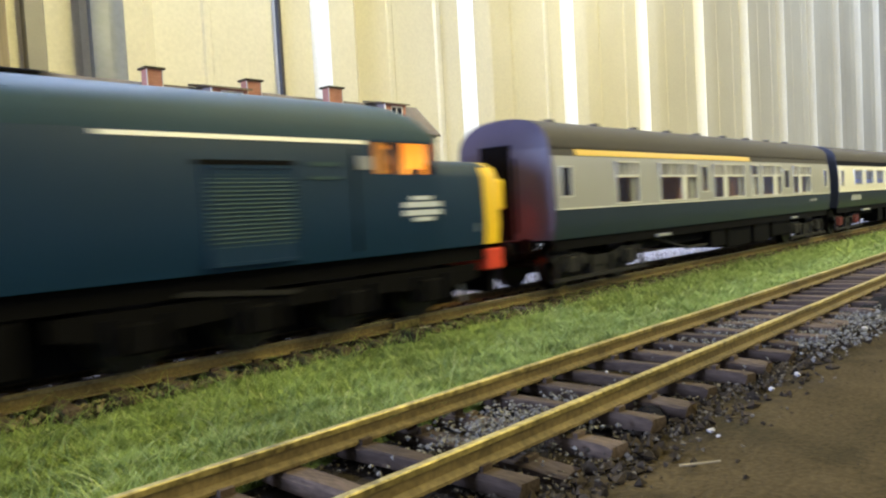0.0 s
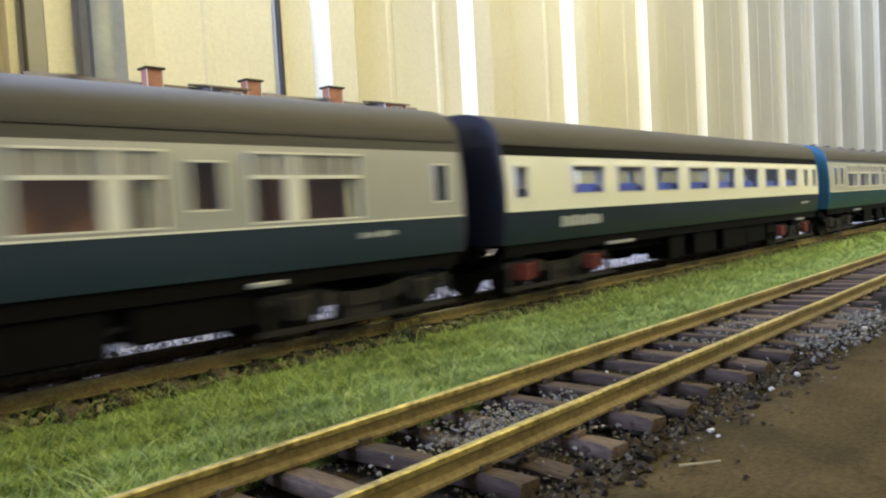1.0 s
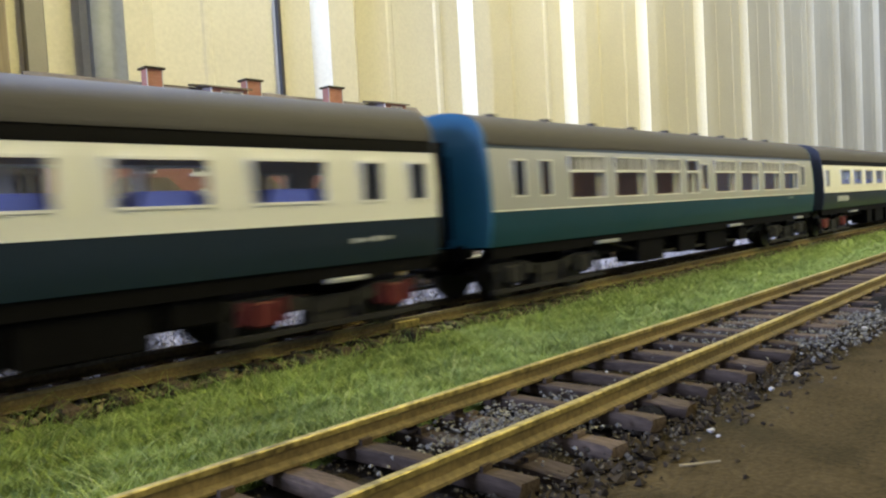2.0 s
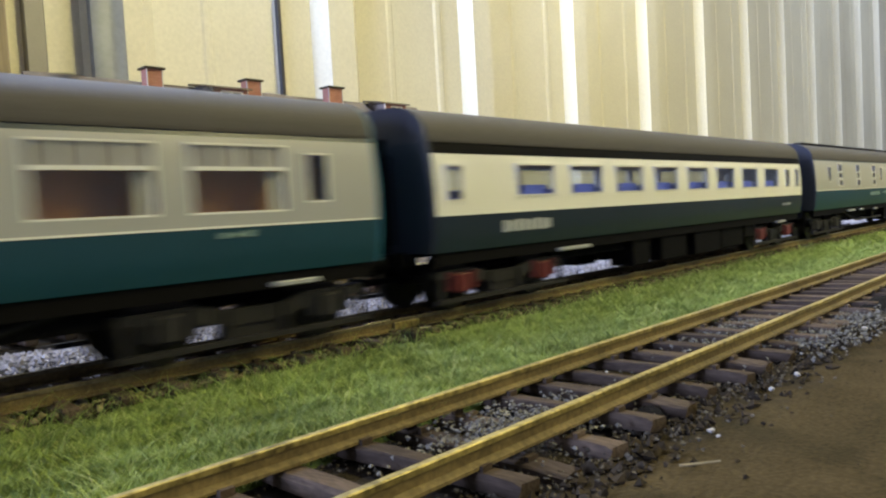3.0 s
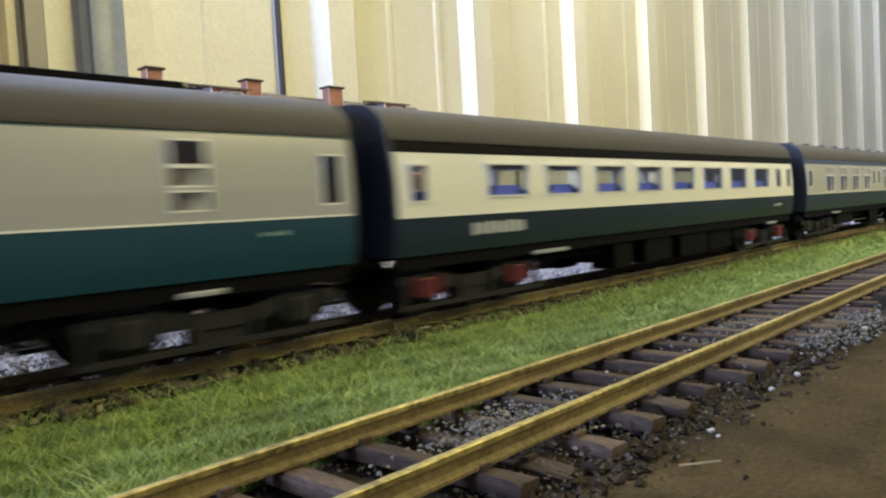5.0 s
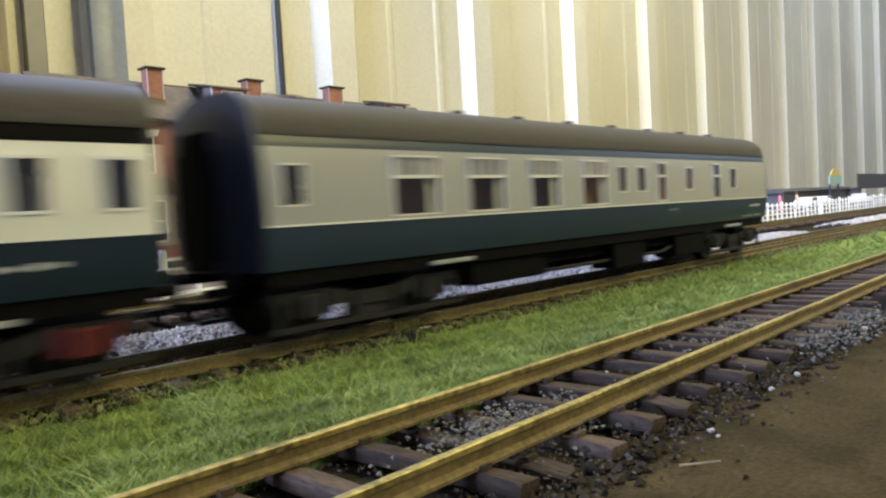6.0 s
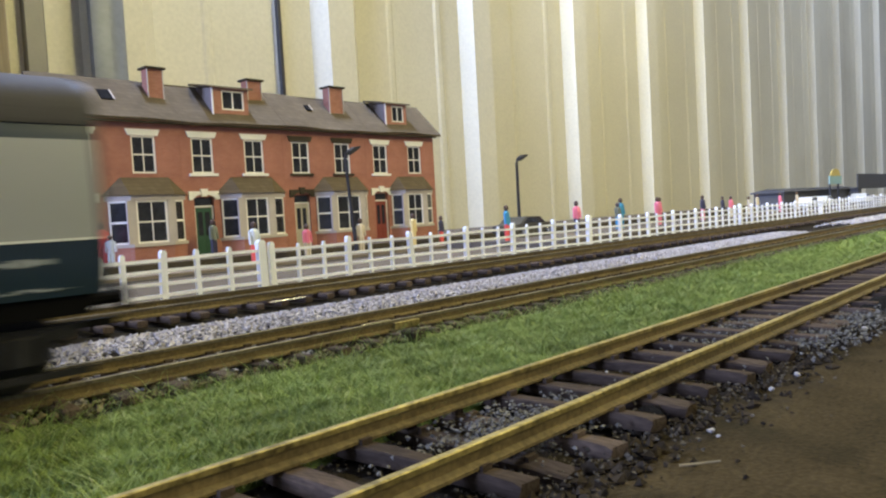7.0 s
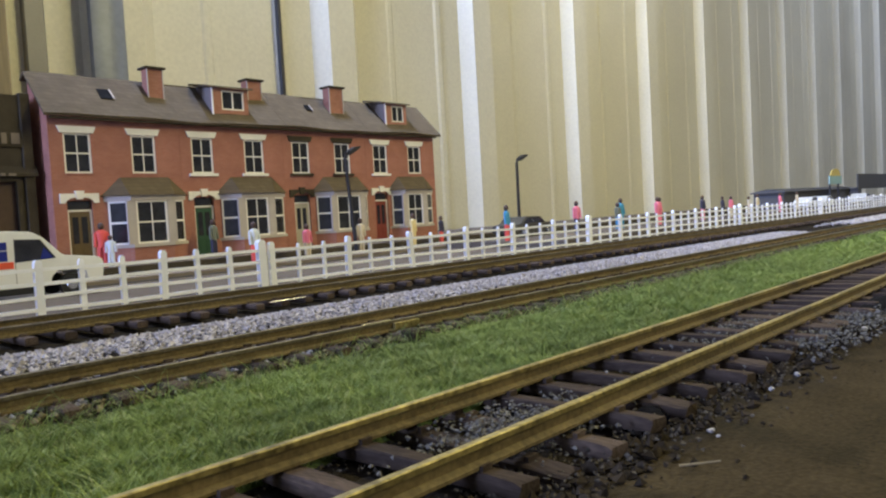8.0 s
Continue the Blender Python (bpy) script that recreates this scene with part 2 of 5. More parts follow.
# ---------------------------------------------------------------- building helpers
def part(name, bm, material, parent=None, label="", angle=32):
    me = bpy.data.meshes.new(name)
    bmesh.ops.scale(bm, vec=(MM, MM, MM), verts=bm.verts)
    bmesh.ops.recalc_face_normals(bm, faces=bm.faces)
    bm.to_mesh(me)
    bm.free()
    for poly in me.polygons:
        poly.use_smooth = True
    me.set_sharp_from_angle(angle=radians(angle))
    me.materials.append(material)
    ob = new(name, me)
    ob.parent = parent
    if label:
        ob["label"] = label
    return ob


def again(name, src, parent, m):
    """Another object on src's mesh."""
    ob = new(name, src.data)
    ob.parent = parent
    ob.matrix_basis = m
    return ob


def thing(name, label, category, group="", kind="", m=None):
    ob = new(name)
    ob.empty_display_size = 0.01
    if m is not None:
        ob.matrix_world = m
    return tagged(ob, label, category, group, kind)


def box(x0, x1, y0, y1, z0, z1, bm=None, bevel=0.0):
    fresh = bmesh.new()
    vs = [fresh.verts.new(c) for c in ((x0, y0, z0), (x1, y0, z0), (x1, y1, z0), (x0, y1, z0),
                                       (x0, y0, z1), (x1, y0, z1), (x1, y1, z1), (x0, y1, z1))]
    for f in ((0, 3, 2, 1), (4, 5, 6, 7), (0, 1, 5, 4), (1, 2, 6, 5), (2, 3, 7, 6), (3, 0, 4, 7)):
        fresh.faces.new([vs[i] for i in f])
    if bevel:
        bmesh.ops.bevel(fresh, geom=list(fresh.edges), offset=bevel, segments=1, affect="EDGES")
    return join(bm, fresh)


def join(bm, fresh):
    if bm is None:
        return fresh
    keep = {v: bm.verts.new(v.co) for v in fresh.verts}
    for f in fresh.faces:
        bm.faces.new([keep[v] for v in f.verts])
    fresh.free()
    return bm


def prism(profile, x0, x1, bm=None, axis="x", bevel=0.0):
    """A closed outline drawn out along an axis: (y, z) along x, or (x, z) along y, or (x, y) along z."""
    fresh = bmesh.new()

    def spot(a, b, s):
        return {"x": (s, a, b), "y": (a, s, b), "z": (a, b, s)}[axis]
    a = [fresh.verts.new(spot(p, q, x0)) for p, q in profile]
    b = [fresh.verts.new(spot(p, q, x1)) for p, q in profile]
    n = len(profile)
    for i in range(n):
        j = (i + 1) % n
        fresh.faces.new((a[i], b[i], b[j], a[j]))
    fresh.faces.new(a[::-1])
    fresh.faces.new(b)
    if bevel:
        bmesh.ops.recalc_face_normals(fresh, faces=fresh.faces)
        bmesh.ops.bevel(fresh, geom=list(fresh.edges), offset=bevel, segments=2, affect="EDGES")
    return join(bm, fresh)


def rod(a, b, r, bm=None, r2=None, seg=10):
    """A round bar from a to b."""
    a, b = Vector(a), Vector(b)
    fresh = bmesh.new()
    bmesh.ops.create_cone(fresh, cap_ends=True, segments=seg, radius1=r, radius2=r if r2 is None else r2, depth=(b - a).length)
    m = Matrix.Translation((a + b) / 2) @ (b - a).to_track_quat("Z", "Y").to_matrix().to_4x4()
    bmesh.ops.transform(fresh, matrix=m, verts=fresh.verts)
    return join(bm, fresh)


def panel(x0, x1, z0, z1, holes, outline, thick, bm=None):
    """An upright sheet along x whose face follows outline(z) -> y, with rectangular openings cut through it."""
    fresh = bmesh.new()
    xs = sorted({x0, x1, *[h[0] for h in holes], *[h[1] for h in holes]})
    zs = {z0, z1, *[z for h in holes for z in h[2:4]]}
    zs |= {z0 + (z1 - z0) * k / 6 for k in range(7)}
    xs = [x for x in xs if x0 <= x <= x1]
    zs = sorted(z for z in zs if z0 <= z <= z1)
    cache = {}

    def vert(i, j, k):
        if (i, j, k) not in cache:
            y = outline(zs[j])
            cache[i, j, k] = fresh.verts.new((xs[i], y + (thick if k else 0), zs[j]))
        return cache[i, j, k]

    def solid(i, j):
        if not (0 <= i < len(xs) - 1 and 0 <= j < len(zs) - 1):
            return False
        cx, cz = (xs[i] + xs[i + 1]) / 2, (zs[j] + zs[j + 1]) / 2
        return not any(h[0] < cx < h[1] and h[2] < cz < h[3] for h in holes)
    for i in range(len(xs) - 1):
        for j in range(len(zs) - 1):
            if not solid(i, j):
                continue
            for k in (0, 1):
                q = [vert(i, j, k), vert(i + 1, j, k), vert(i + 1, j + 1, k), vert(i, j + 1, k)]
                fresh.faces.new(q if k == 0 else q[::-1])
            for di, dj, e in ((-1, 0, ((i, j), (i, j + 1))), (1, 0, ((i + 1, j), (i + 1, j + 1))),
                              (0, -1, ((i, j), (i + 1, j))), (0, 1, ((i, j + 1), (i + 1, j + 1)))):
                if not solid(i + di, j + dj):
                    (a, b), (c, d) = e
                    fresh.faces.new((vert(a, b, 0), vert(c, d, 0), vert(c, d, 1), vert(a, b, 1)))
    return join(bm, fresh)


def ring(x0, x1, z0, z1, w, y0, y1, bm=None):
    """A rectangular window frame of width w."""
    bm = bm or bmesh.new()
    box(x0 - w, x1 + w, y0, y1, z1, z1 + w, bm)
    box(x0 - w, x1 + w, y0, y1, z0 - w, z0, bm)
    box(x0 - w, x0, y0, y1, z0, z1, bm)
    box(x1, x1 + w, y0, y1, z0, z1, bm)
    return bm


def loose(name, verts, faces, material, label, category):
    """Many small pieces in one mesh, of kind stuff."""
    me = bpy.data.meshes.new(name)
    me.from_pydata([tuple(v) for v in (np.asarray(verts) * MM)], [], faces)
    me.materials.append(material)
    return tagged(new(name, me), label, category, kind="stuff")


def stones(name, spots, material, label, category, seed):
    """Rough six-cornered stones at (x, y, z, size)."""
    rs = np.random.RandomState(seed)
    base = np.array([(1, 0, 0), (-1, 0, 0), (0, 1, 0), (0, -1, 0), (0, 0, 1), (0, 0, -1)], float)
    tri = [(0, 2, 4), (2, 1, 4), (1, 3, 4), (3, 0, 4), (2, 0, 5), (1, 2, 5), (3, 1, 5), (0, 3, 5)]
    vs, fs = [], []
    for n, (x, y, z, s) in enumerate(spots):
        q = base * (0.6 + 0.7 * rs.rand(6, 1)) + 0.25 * rs.randn(6, 3)
        a = rs.rand() * 6.28
        c, d = math.cos(a), math.sin(a)
        q = np.stack([q[:, 0] * c - q[:, 1] * d, q[:, 0] * d + q[:, 1] * c, q[:, 2] * 0.8], 1)
        vs.append(q * s + (x, y, z))
        fs += [tuple(6 * n + i for i in t) for t in tri]
    return loose(name, np.concatenate(vs), fs, material, label, category)


Y_MAIN, Y_FAR, Y_SIDE = 133.6, 206.0, 58.8
FAR_RISE = 2.6
Y_FENCE, Y_HOUSE, Y_WALL = 243.7, 405.0, 540.0

# ---------------------------------------------------------------- the shed
def cladding():
    prof = [(-3250, 0)]
    for k in range(-16, 19):
        x0 = 218 + 202.5 * k
        prof += [(x0 - 40, 0), (x0 - 37, -1.3), (x0 - 31, -1.3), (x0 - 28, 0),
                 (x0, 0), ((x0 + 18, -14) if k < 1 else (x0 + 11, -13)), (x0 + 40, -13.4), (x0 + 54, 0), (x0 + 94, 0), (x0 + 96, -0.8), (x0 + 101, -0.8), (x0 + 103, 0)]
    prof.append((4050, 0))
    bm = bmesh.new()
    rows = [[bm.verts.new((x, Y_WALL + y + d, z)) for x, y in prof] for z, d in ((-900, 0), (1300, 0))]
    back = [[bm.verts.new((x, Y_WALL + 40, z)) for x, _ in (prof[0], prof[-1])] for z in (-900, 1300)]
    for i in range(len(prof) - 1):
        bm.faces.new((rows[0][i], rows[0][i + 1], rows[1][i + 1], rows[1][i]))
    bm.faces.new((back[0][1], back[0][0], back[1][0], back[1][1]))
    wall = tagged(part("wall_north", bm, M_WALL, angle=10), "cream ribbed metal cladding behind the model railway", "wall", kind="structure")
    return wall


wall_north = cladding()
bm = box(-3240, -3200, -1500, -80, -900, 1300)
box(-3240, -3200, 516, 538, -900, 1300, bm)
box(-3240, -3200, -80, 516, 960, 1300, bm)
box(-3240, -3200, -80, 516, -900, 20, bm)
tagged(part("wall_west", bm, M_ROOM), "plain shed wall with a daylit opening", "wall", kind="structure")
tagged(part("wall_south", box(-3240, 4040, -1540, -1500, -900, 1300), M_ROOM), "plain shed wall", "wall", kind="structure")
tagged(part("wall_east", box(4000, 4040, -1500, 538, -900, 1300), M_ROOM), "plain shed wall", "wall", kind="structure")
tagged(part("floor", box(-3240, 4040, -1540, 540, -940, -900), M_FLOOR), "grey concrete shed floor", "floor", kind="structure")
tagged(part("ceiling", box(-3240, 4040, -1540, 580, 1300, 1340), M_ROOM), "plain pale shed ceiling", "ceiling", kind="structure")
tube = thing("tube_lamp", "warm fluorescent tube fitting hung from the shed ceiling", "lamp", "tube lamps")
part("housing", box(-25, 25, -820, 320, 708, 748, bevel=6), M_WHITE_PAPER, tube)
part("tube", rod((0, -800, 692), (0, 300, 692), 9), M_TUBE, tube, "glowing fluorescent tube")
for y in (-600, 100):
    part("chain", rod((0, y, 748), (0, y, 1300), 2), M_LAMPBLACK, tube)
tube.matrix_world = at(600, 0, 0)
# added unseen copy of the fitting, to carry the far fill light
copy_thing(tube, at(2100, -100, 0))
# unseen shade and bracket made up to hold the added cool light
wl = thing("wall_lamp", "added unseen cool lamp on a bracket near the cladding", "lamp")
part("shade", prism([(470, 700), (522, 700), (527, 716), (465, 716)], 214, 326), M_WHITE_PAPER, wl)
part("bracket", box(265, 275, 525, 540, 704, 712), M_LAMPBLACK, wl)

tagged(part("timber_post", box(112, 163.5, 515, 539.5, -9, 1299, bevel=1.5), M_TIMBER), "bare timber post against the cladding", "post")
# grey strip standing in for a cladding flank in shade
tagged(part("trim", box(179, 192.5, 533, 539.5, -9, 1299, bevel=1), M_FLANK_SHADE), "grey strip painting a shaded flank of the cladding", "trim", kind="structure")
# added strip: its blue-grey colour paints this rib's shaded face
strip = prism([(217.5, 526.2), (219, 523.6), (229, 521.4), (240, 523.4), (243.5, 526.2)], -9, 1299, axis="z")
tagged(part("trim", strip, M_RIB_SHADE), "blue-grey strip painting the shade on a cladding rib", "trim", kind="structure")
# a dark cable down the cladding
part_cable = part("cable", rod((383, Y_WALL - 4, 60), (383, Y_WALL - 4, 900), 2.6), M_LAMPBLACK)
tagged(part_cable, "black cable running down the cladding wall", "cable")

# ---------------------------------------------------------------- baseboard, ground, road
tagged(part("baseboard", box(-1000, 3600, -330, 537, -60, -9), M_DARKWOOD), "dark edge of the layout baseboard", "baseboard", kind="structure")


def ground_sheet():
    xs = np.concatenate([np.arange(-1000, -40, 60), np.arange(-40, 420, 5), np.arange(420, 3601, 40)])
    ys = np.concatenate([np.arange(-330, 0, 30), np.arange(0, 245, 4), np.arange(248, 540, 24)])
    bm = bmesh.new()
    grid = []
    for x in xs:
        row = []
        for y in ys:
            z = -5.4 + 0.5 * noise.noise((x * 0.06, y * 0.06, 3.1)) + 0.35 * noise.noise((x * 0.25, y * 0.25, 7.7))
            if 150 < y < 184:
                z += 1.6
            if y > 186:
                z += 2.6 * min(1, (y - 186) / 4)
            if 112 < y < 158:
                z += 0.9
            if y < 40:
                z += 0.5 * min(1, (40 - y) / 12)
            row.append(bm.verts.new((x, y, z)))
        grid.append(row)
    for i in range(len(xs) - 1):
        for j in range(len(ys) - 1):
            bm.faces.new((grid[i][j], grid[i + 1][j], grid[i + 1][j + 1], grid[i][j + 1]))
    return tagged(part("ground", bm, M_GROUND, angle=180), "brown earth scatter and dark ash on the layout", "ground", kind="structure")


ground_sheet()
tagged(part("road", box(-900, 3500, 238, 350, -8, -0.6), M_ROAD), "flat grey card road behind the fence", "road", kind="structure")
tagged(part("pavement", box(-900, 3500, 350, 376, -8, 1.8, bevel=0.4), M_KERB), "pale grey card kerb and lower pavement", "pavement", kind="structure")
tagged(part("pavement", box(-900, 3500, 376, 537, -8, 6.2, bevel=0.4), M_ROAD), "raised grey card pavement before the houses", "pavement", kind="structure")
tagged(part("trim", box(-900, 376, 344.5, 349.8, -0.7, -0.2), M_DARKSTONE), "dark printed gutter along the kerb", "gutter", kind="structure")
tagged(part("trim", box(-900, 3500, 375.2, 375.9, 1.9, 5.8), M_DARKSTONE), "dark riser of the raised pavement", "kerb", kind="structure")
tagged(part("trim", box(-900, 376, 362, 364, 1.7, 2.1), M_DARKSTONE), "dark printed line on the lower pavement", "kerb", kind="structure")
tagged(part("pavement", box(378, 2600, 252, 349.6, -0.5, 3.6, bevel=0.4), M_ROAD), "grey card footway behind the white fence", "pavement", kind="structure")


# ---------------------------------------------------------------- tracks
def rail_section(y):
    head = [(y - 0.5, -0.7), (y + 0.5, -0.7), (y + 0.52, -0.12), (y + 0.38, 0), (y - 0.38, 0), (y - 0.52, -0.12)]
    web = [(y - 1.1, -2.6), (y + 1.1, -2.6), (y + 1.05, -2.25), (y + 0.3, -1.85), (y + 0.26, -0.7), (y - 0.26, -0.7), (y - 0.3, -1.85), (y - 1.05, -2.25)]
    return head, web


def track(label, y, x0, x1, pitch, wobble, rail_mat, seed, rise=0.0):
    rs = random.Random(seed)
    tr = thing("track", label, "railway track", "railway tracks", m=at(0, 0, rise))
    for s in (-1, 1):
        head, web = rail_section(y + s * 8.7)
        rail = part("rail", prism(head, x0, x1), rail_mat, tr, "worn metal rail head")
        part("rail_web", prism(web, x0, x1), M_WEB, rail, "rusty rail web and foot")
    kinds = []
    for v in range(5):
        bm = box(-1.55, 1.55, -15.2, 15.2, -1.9, 0, bevel=0.3)
        for co in (-11.0, -4.2, 3.5, 11.4):
            bmesh.ops.bisect_plane(bm, geom=bm.verts[:] + bm.edges[:] + bm.faces[:], plane_co=(0, co, 0), plane_no=(0, 1, 0))
        for q in bm.verts:
            q.co += Vector((rs.uniform(-0.22, 0.22), rs.uniform(-0.9, 0.5) if abs(q.co.y) > 14 else 0, rs.uniform(-0.3, 0.05))) * min(1, wobble + 0.25)
        for s in (-1, 1):
            for q in (-1.65, 1.0):
                box(-0.85, 0.85, s * 8.7 + q, s * 8.7 + q + 0.65, -0.2, 0.55, bm)
        kinds.append(part("sleeper", bm, M_SLEEPER, tr))
    n, x = 0, x0 + 4
    while x < x1:
        m = at(x + rs.uniform(-1, 1) * wobble, y + rs.uniform(-1, 1) * wobble * 1.6, -2.65 - rs.random() * 0.3 * wobble - (0.9 if wobble > 0.5 and 63 < x < 82 else 0),
               rs.uniform(-1, 1) * wobble * 1.5, rs.uniform(-1, 1) * wobble * 4, rs.uniform(-1, 1) * wobble * 5)
        if n < 5:
            kinds[n].matrix_basis = m
        else:
            again("sleeper", kinds[rs.randrange(5)], tr, m)
        n, x = n + 1, x + pitch
    return tr


track("disused siding with brassy rails and dark sleepers", Y_SIDE, -60, 1500, 9.3, 0.8, M_RAIL, 1)
track("main line with dull rails and dark sleepers", Y_MAIN, -160, 2300, 9.0, 0.1, M_DULL, 2)
track("second line with dull rails beside the white fence", Y_FAR, -160, 2300, 9.0, 0.1, M_RUST, 3, FAR_RISE)

# rail joiners
for x, y in ((119, Y_MAIN - 8.7),):
    tagged(part("rail_joiner", box(x - 4, x + 4, y - 1.25, y - 0.45, -2.2, -0.6, bevel=0.15), M_RAIL), "small metal rail joiner clipped on a rail", "rail joiner")
# bright strips added to stand in for glints along the rails
for x0, x1, y, z in ((125, 138.3, 189.2, 0.02), (106, 114.6, Y_MAIN - 8.7, 0.0), (115.8, 122, 119.2, -2.2)):
    tagged(part("metal_strip", box(x0, x1, y - 0.3, y + 0.3, z, z + 0.3, bevel=0.1), M_GLINT), "thin shiny strip standing in for a rail glint", "metal strip", "shiny metal strips")
tagged(part("track_power_clip", box(113, 117, Y_MAIN - 18, Y_MAIN - 13.5, -5, -1.6, bevel=0.4), M_CLOD), "small dark track feed block beside the main line", "power clip")


def ballast_bank():
    rs = np.random.RandomState(5)
    spots = []
    for x0, x1, y0, y1, n in ((-60, 525, 147.5, 189.5, 29000), (640, 1500, 148, 189, 5200), (15, 360, 126, 143, 1500)):
        for _ in range(n):
            x, y = rs.uniform(x0, x1), rs.uniform(y0, y1)
            mid = 1 - abs((y - (y0 + y1) / 2) / ((y1 - y0) / 2)) ** 3
            z = -4.6 + 2.7 * mid + rs.uniform(-0.5, 0.4)
            if y1 < 146:
                z = -4.1 + rs.uniform(-0.4, 0.3)
            spots.append((x, y, z, rs.uniform(0.35, 0.75) * (1.8 if x > 640 else 1)))
    return stones("ballast", spots, M_BALLAST, "pale grey stone ballast heaped between the running lines", "ballast", 6)


ballast_bank()
rs = np.random.RandomState(8)
stones("grit", [(rs.uniform(10, 400), rs.choice([rs.normal(58, 9), rs.normal(46, 4)]), -4.9 + rs.uniform(-0.2, 0.6), rs.uniform(0.14, 0.4)) for _ in range(9000)],
       M_GRIT, "dark grey grit and ash between the siding sleepers", "grit", 9)
stones("loose_gravel", [(rs.normal(cx, 8), rs.normal(cy, 3.6), -3.9 + rs.uniform(-0.3, 0.8), rs.uniform(0.18, 0.42)) for cx, cy in ((70, 58), (80, 57), (76, 55), (150, 44), (175, 43), (140, 58), (160, 60)) for _ in range(560)],
       M_GRAVEL, "grey gravel spilt round the siding sleepers", "gravel", 10)
stones("dirt", [(rs.uniform(5, 420), rs.normal(120.5, 1.8), -3.6 + rs.uniform(-0.5, 0.5), rs.uniform(0.3, 0.8)) for _ in range(2600)],
       M_DEBRIS, "tan dirt and debris along the main line", "dirt", 12)
stones("clods", [(rs.uniform(30, 270), rs.normal(42.5, 3.0), -4.9, rs.uniform(0.25, 1.0)) for _ in range(1100)]
       + [(rs.uniform(50, 260), rs.uniform(8, 40), -4.9, rs.uniform(0.15, 0.45)) for _ in range(120)],
       M_CLOD, "dark clods of earth along the siding edge", "earth", 11)
for x, y, s in ((87, 45.5, 1.0), (86.4, 37.7, 0.9), (84.9, 36.2, 0.6), (109.7, 38.6, 0.8), (120.9, 38.5, 0.9), (167.4, 40, 1.1), (108, 69, 0.8), (43, 72, 1.1), (100, 60, 0.5)):
    bm = bmesh.new()
    bmesh.ops.create_icosphere(bm, subdivisions=1, radius=s * 0.62)
    for v in bm.verts:
        v.co = v.co * rnd.uniform(0.6, 1.25)
        v.co.z *= 0.7
    bmesh.ops.translate(bm, vec=(x, y, -4.4 if y < 60 else -2.2), verts=bm.verts)
    tagged(part("pale_stone", bm, M_PALE), "small pale stone chip lying on the ground", "stone", "pale stone chips")


def dark_mound(x, y, lx, ly, h, seed):
    """A low lumpy heap that runs out flat at its rim."""
    bm = bmesh.new()
    top = [[None] * 15 for _ in range(15)]
    for i in range(15):
        for j in range(15):
            u, v = (i - 7) / 7, (j - 7) / 7
            rise = max(0.0, 1 - (u * u + v * v) * (1 + 0.5 * noise.noise((u * 2, v * 2, seed))))
            top[i][j] = bm.verts.new((x + u * lx, y + v * ly, -5.8 + h * rise ** 0.7 + 0.7 * rise * noise.noise((u * 5, v * 5, seed + 3.3))))
    for i in range(14):
        for j in range(14):
            bm.faces.new((top[i][j], top[i + 1][j], top[i + 1][j + 1], top[i][j + 1]))
    return tagged(part("dark_mound", bm, M_MOUND, angle=60), "low lumpy black mound beside the siding", "mound", "black mounds")


dark_mound(203, 45, 22, 4.6, 3.0, 1.5)
dark_mound(88, 47, 4.2, 2.6, 2.6, 6.1)

for x, y, a, l in ((74.5, 33.8, -45, 4.6), (119, 46, 15, 5)):
    st = part("straw", rod((-l / 2, 0, 0), (l / 2, 0.3, 0.1), 0.16, r2=0.1, seg=5), M_TIMBER)
    st.matrix_world = at(x, y, -4.35, 0, 0, a)
    tagged(st, "dry straw fibre lying on the brown ground", "straw", "dry straw fibres")


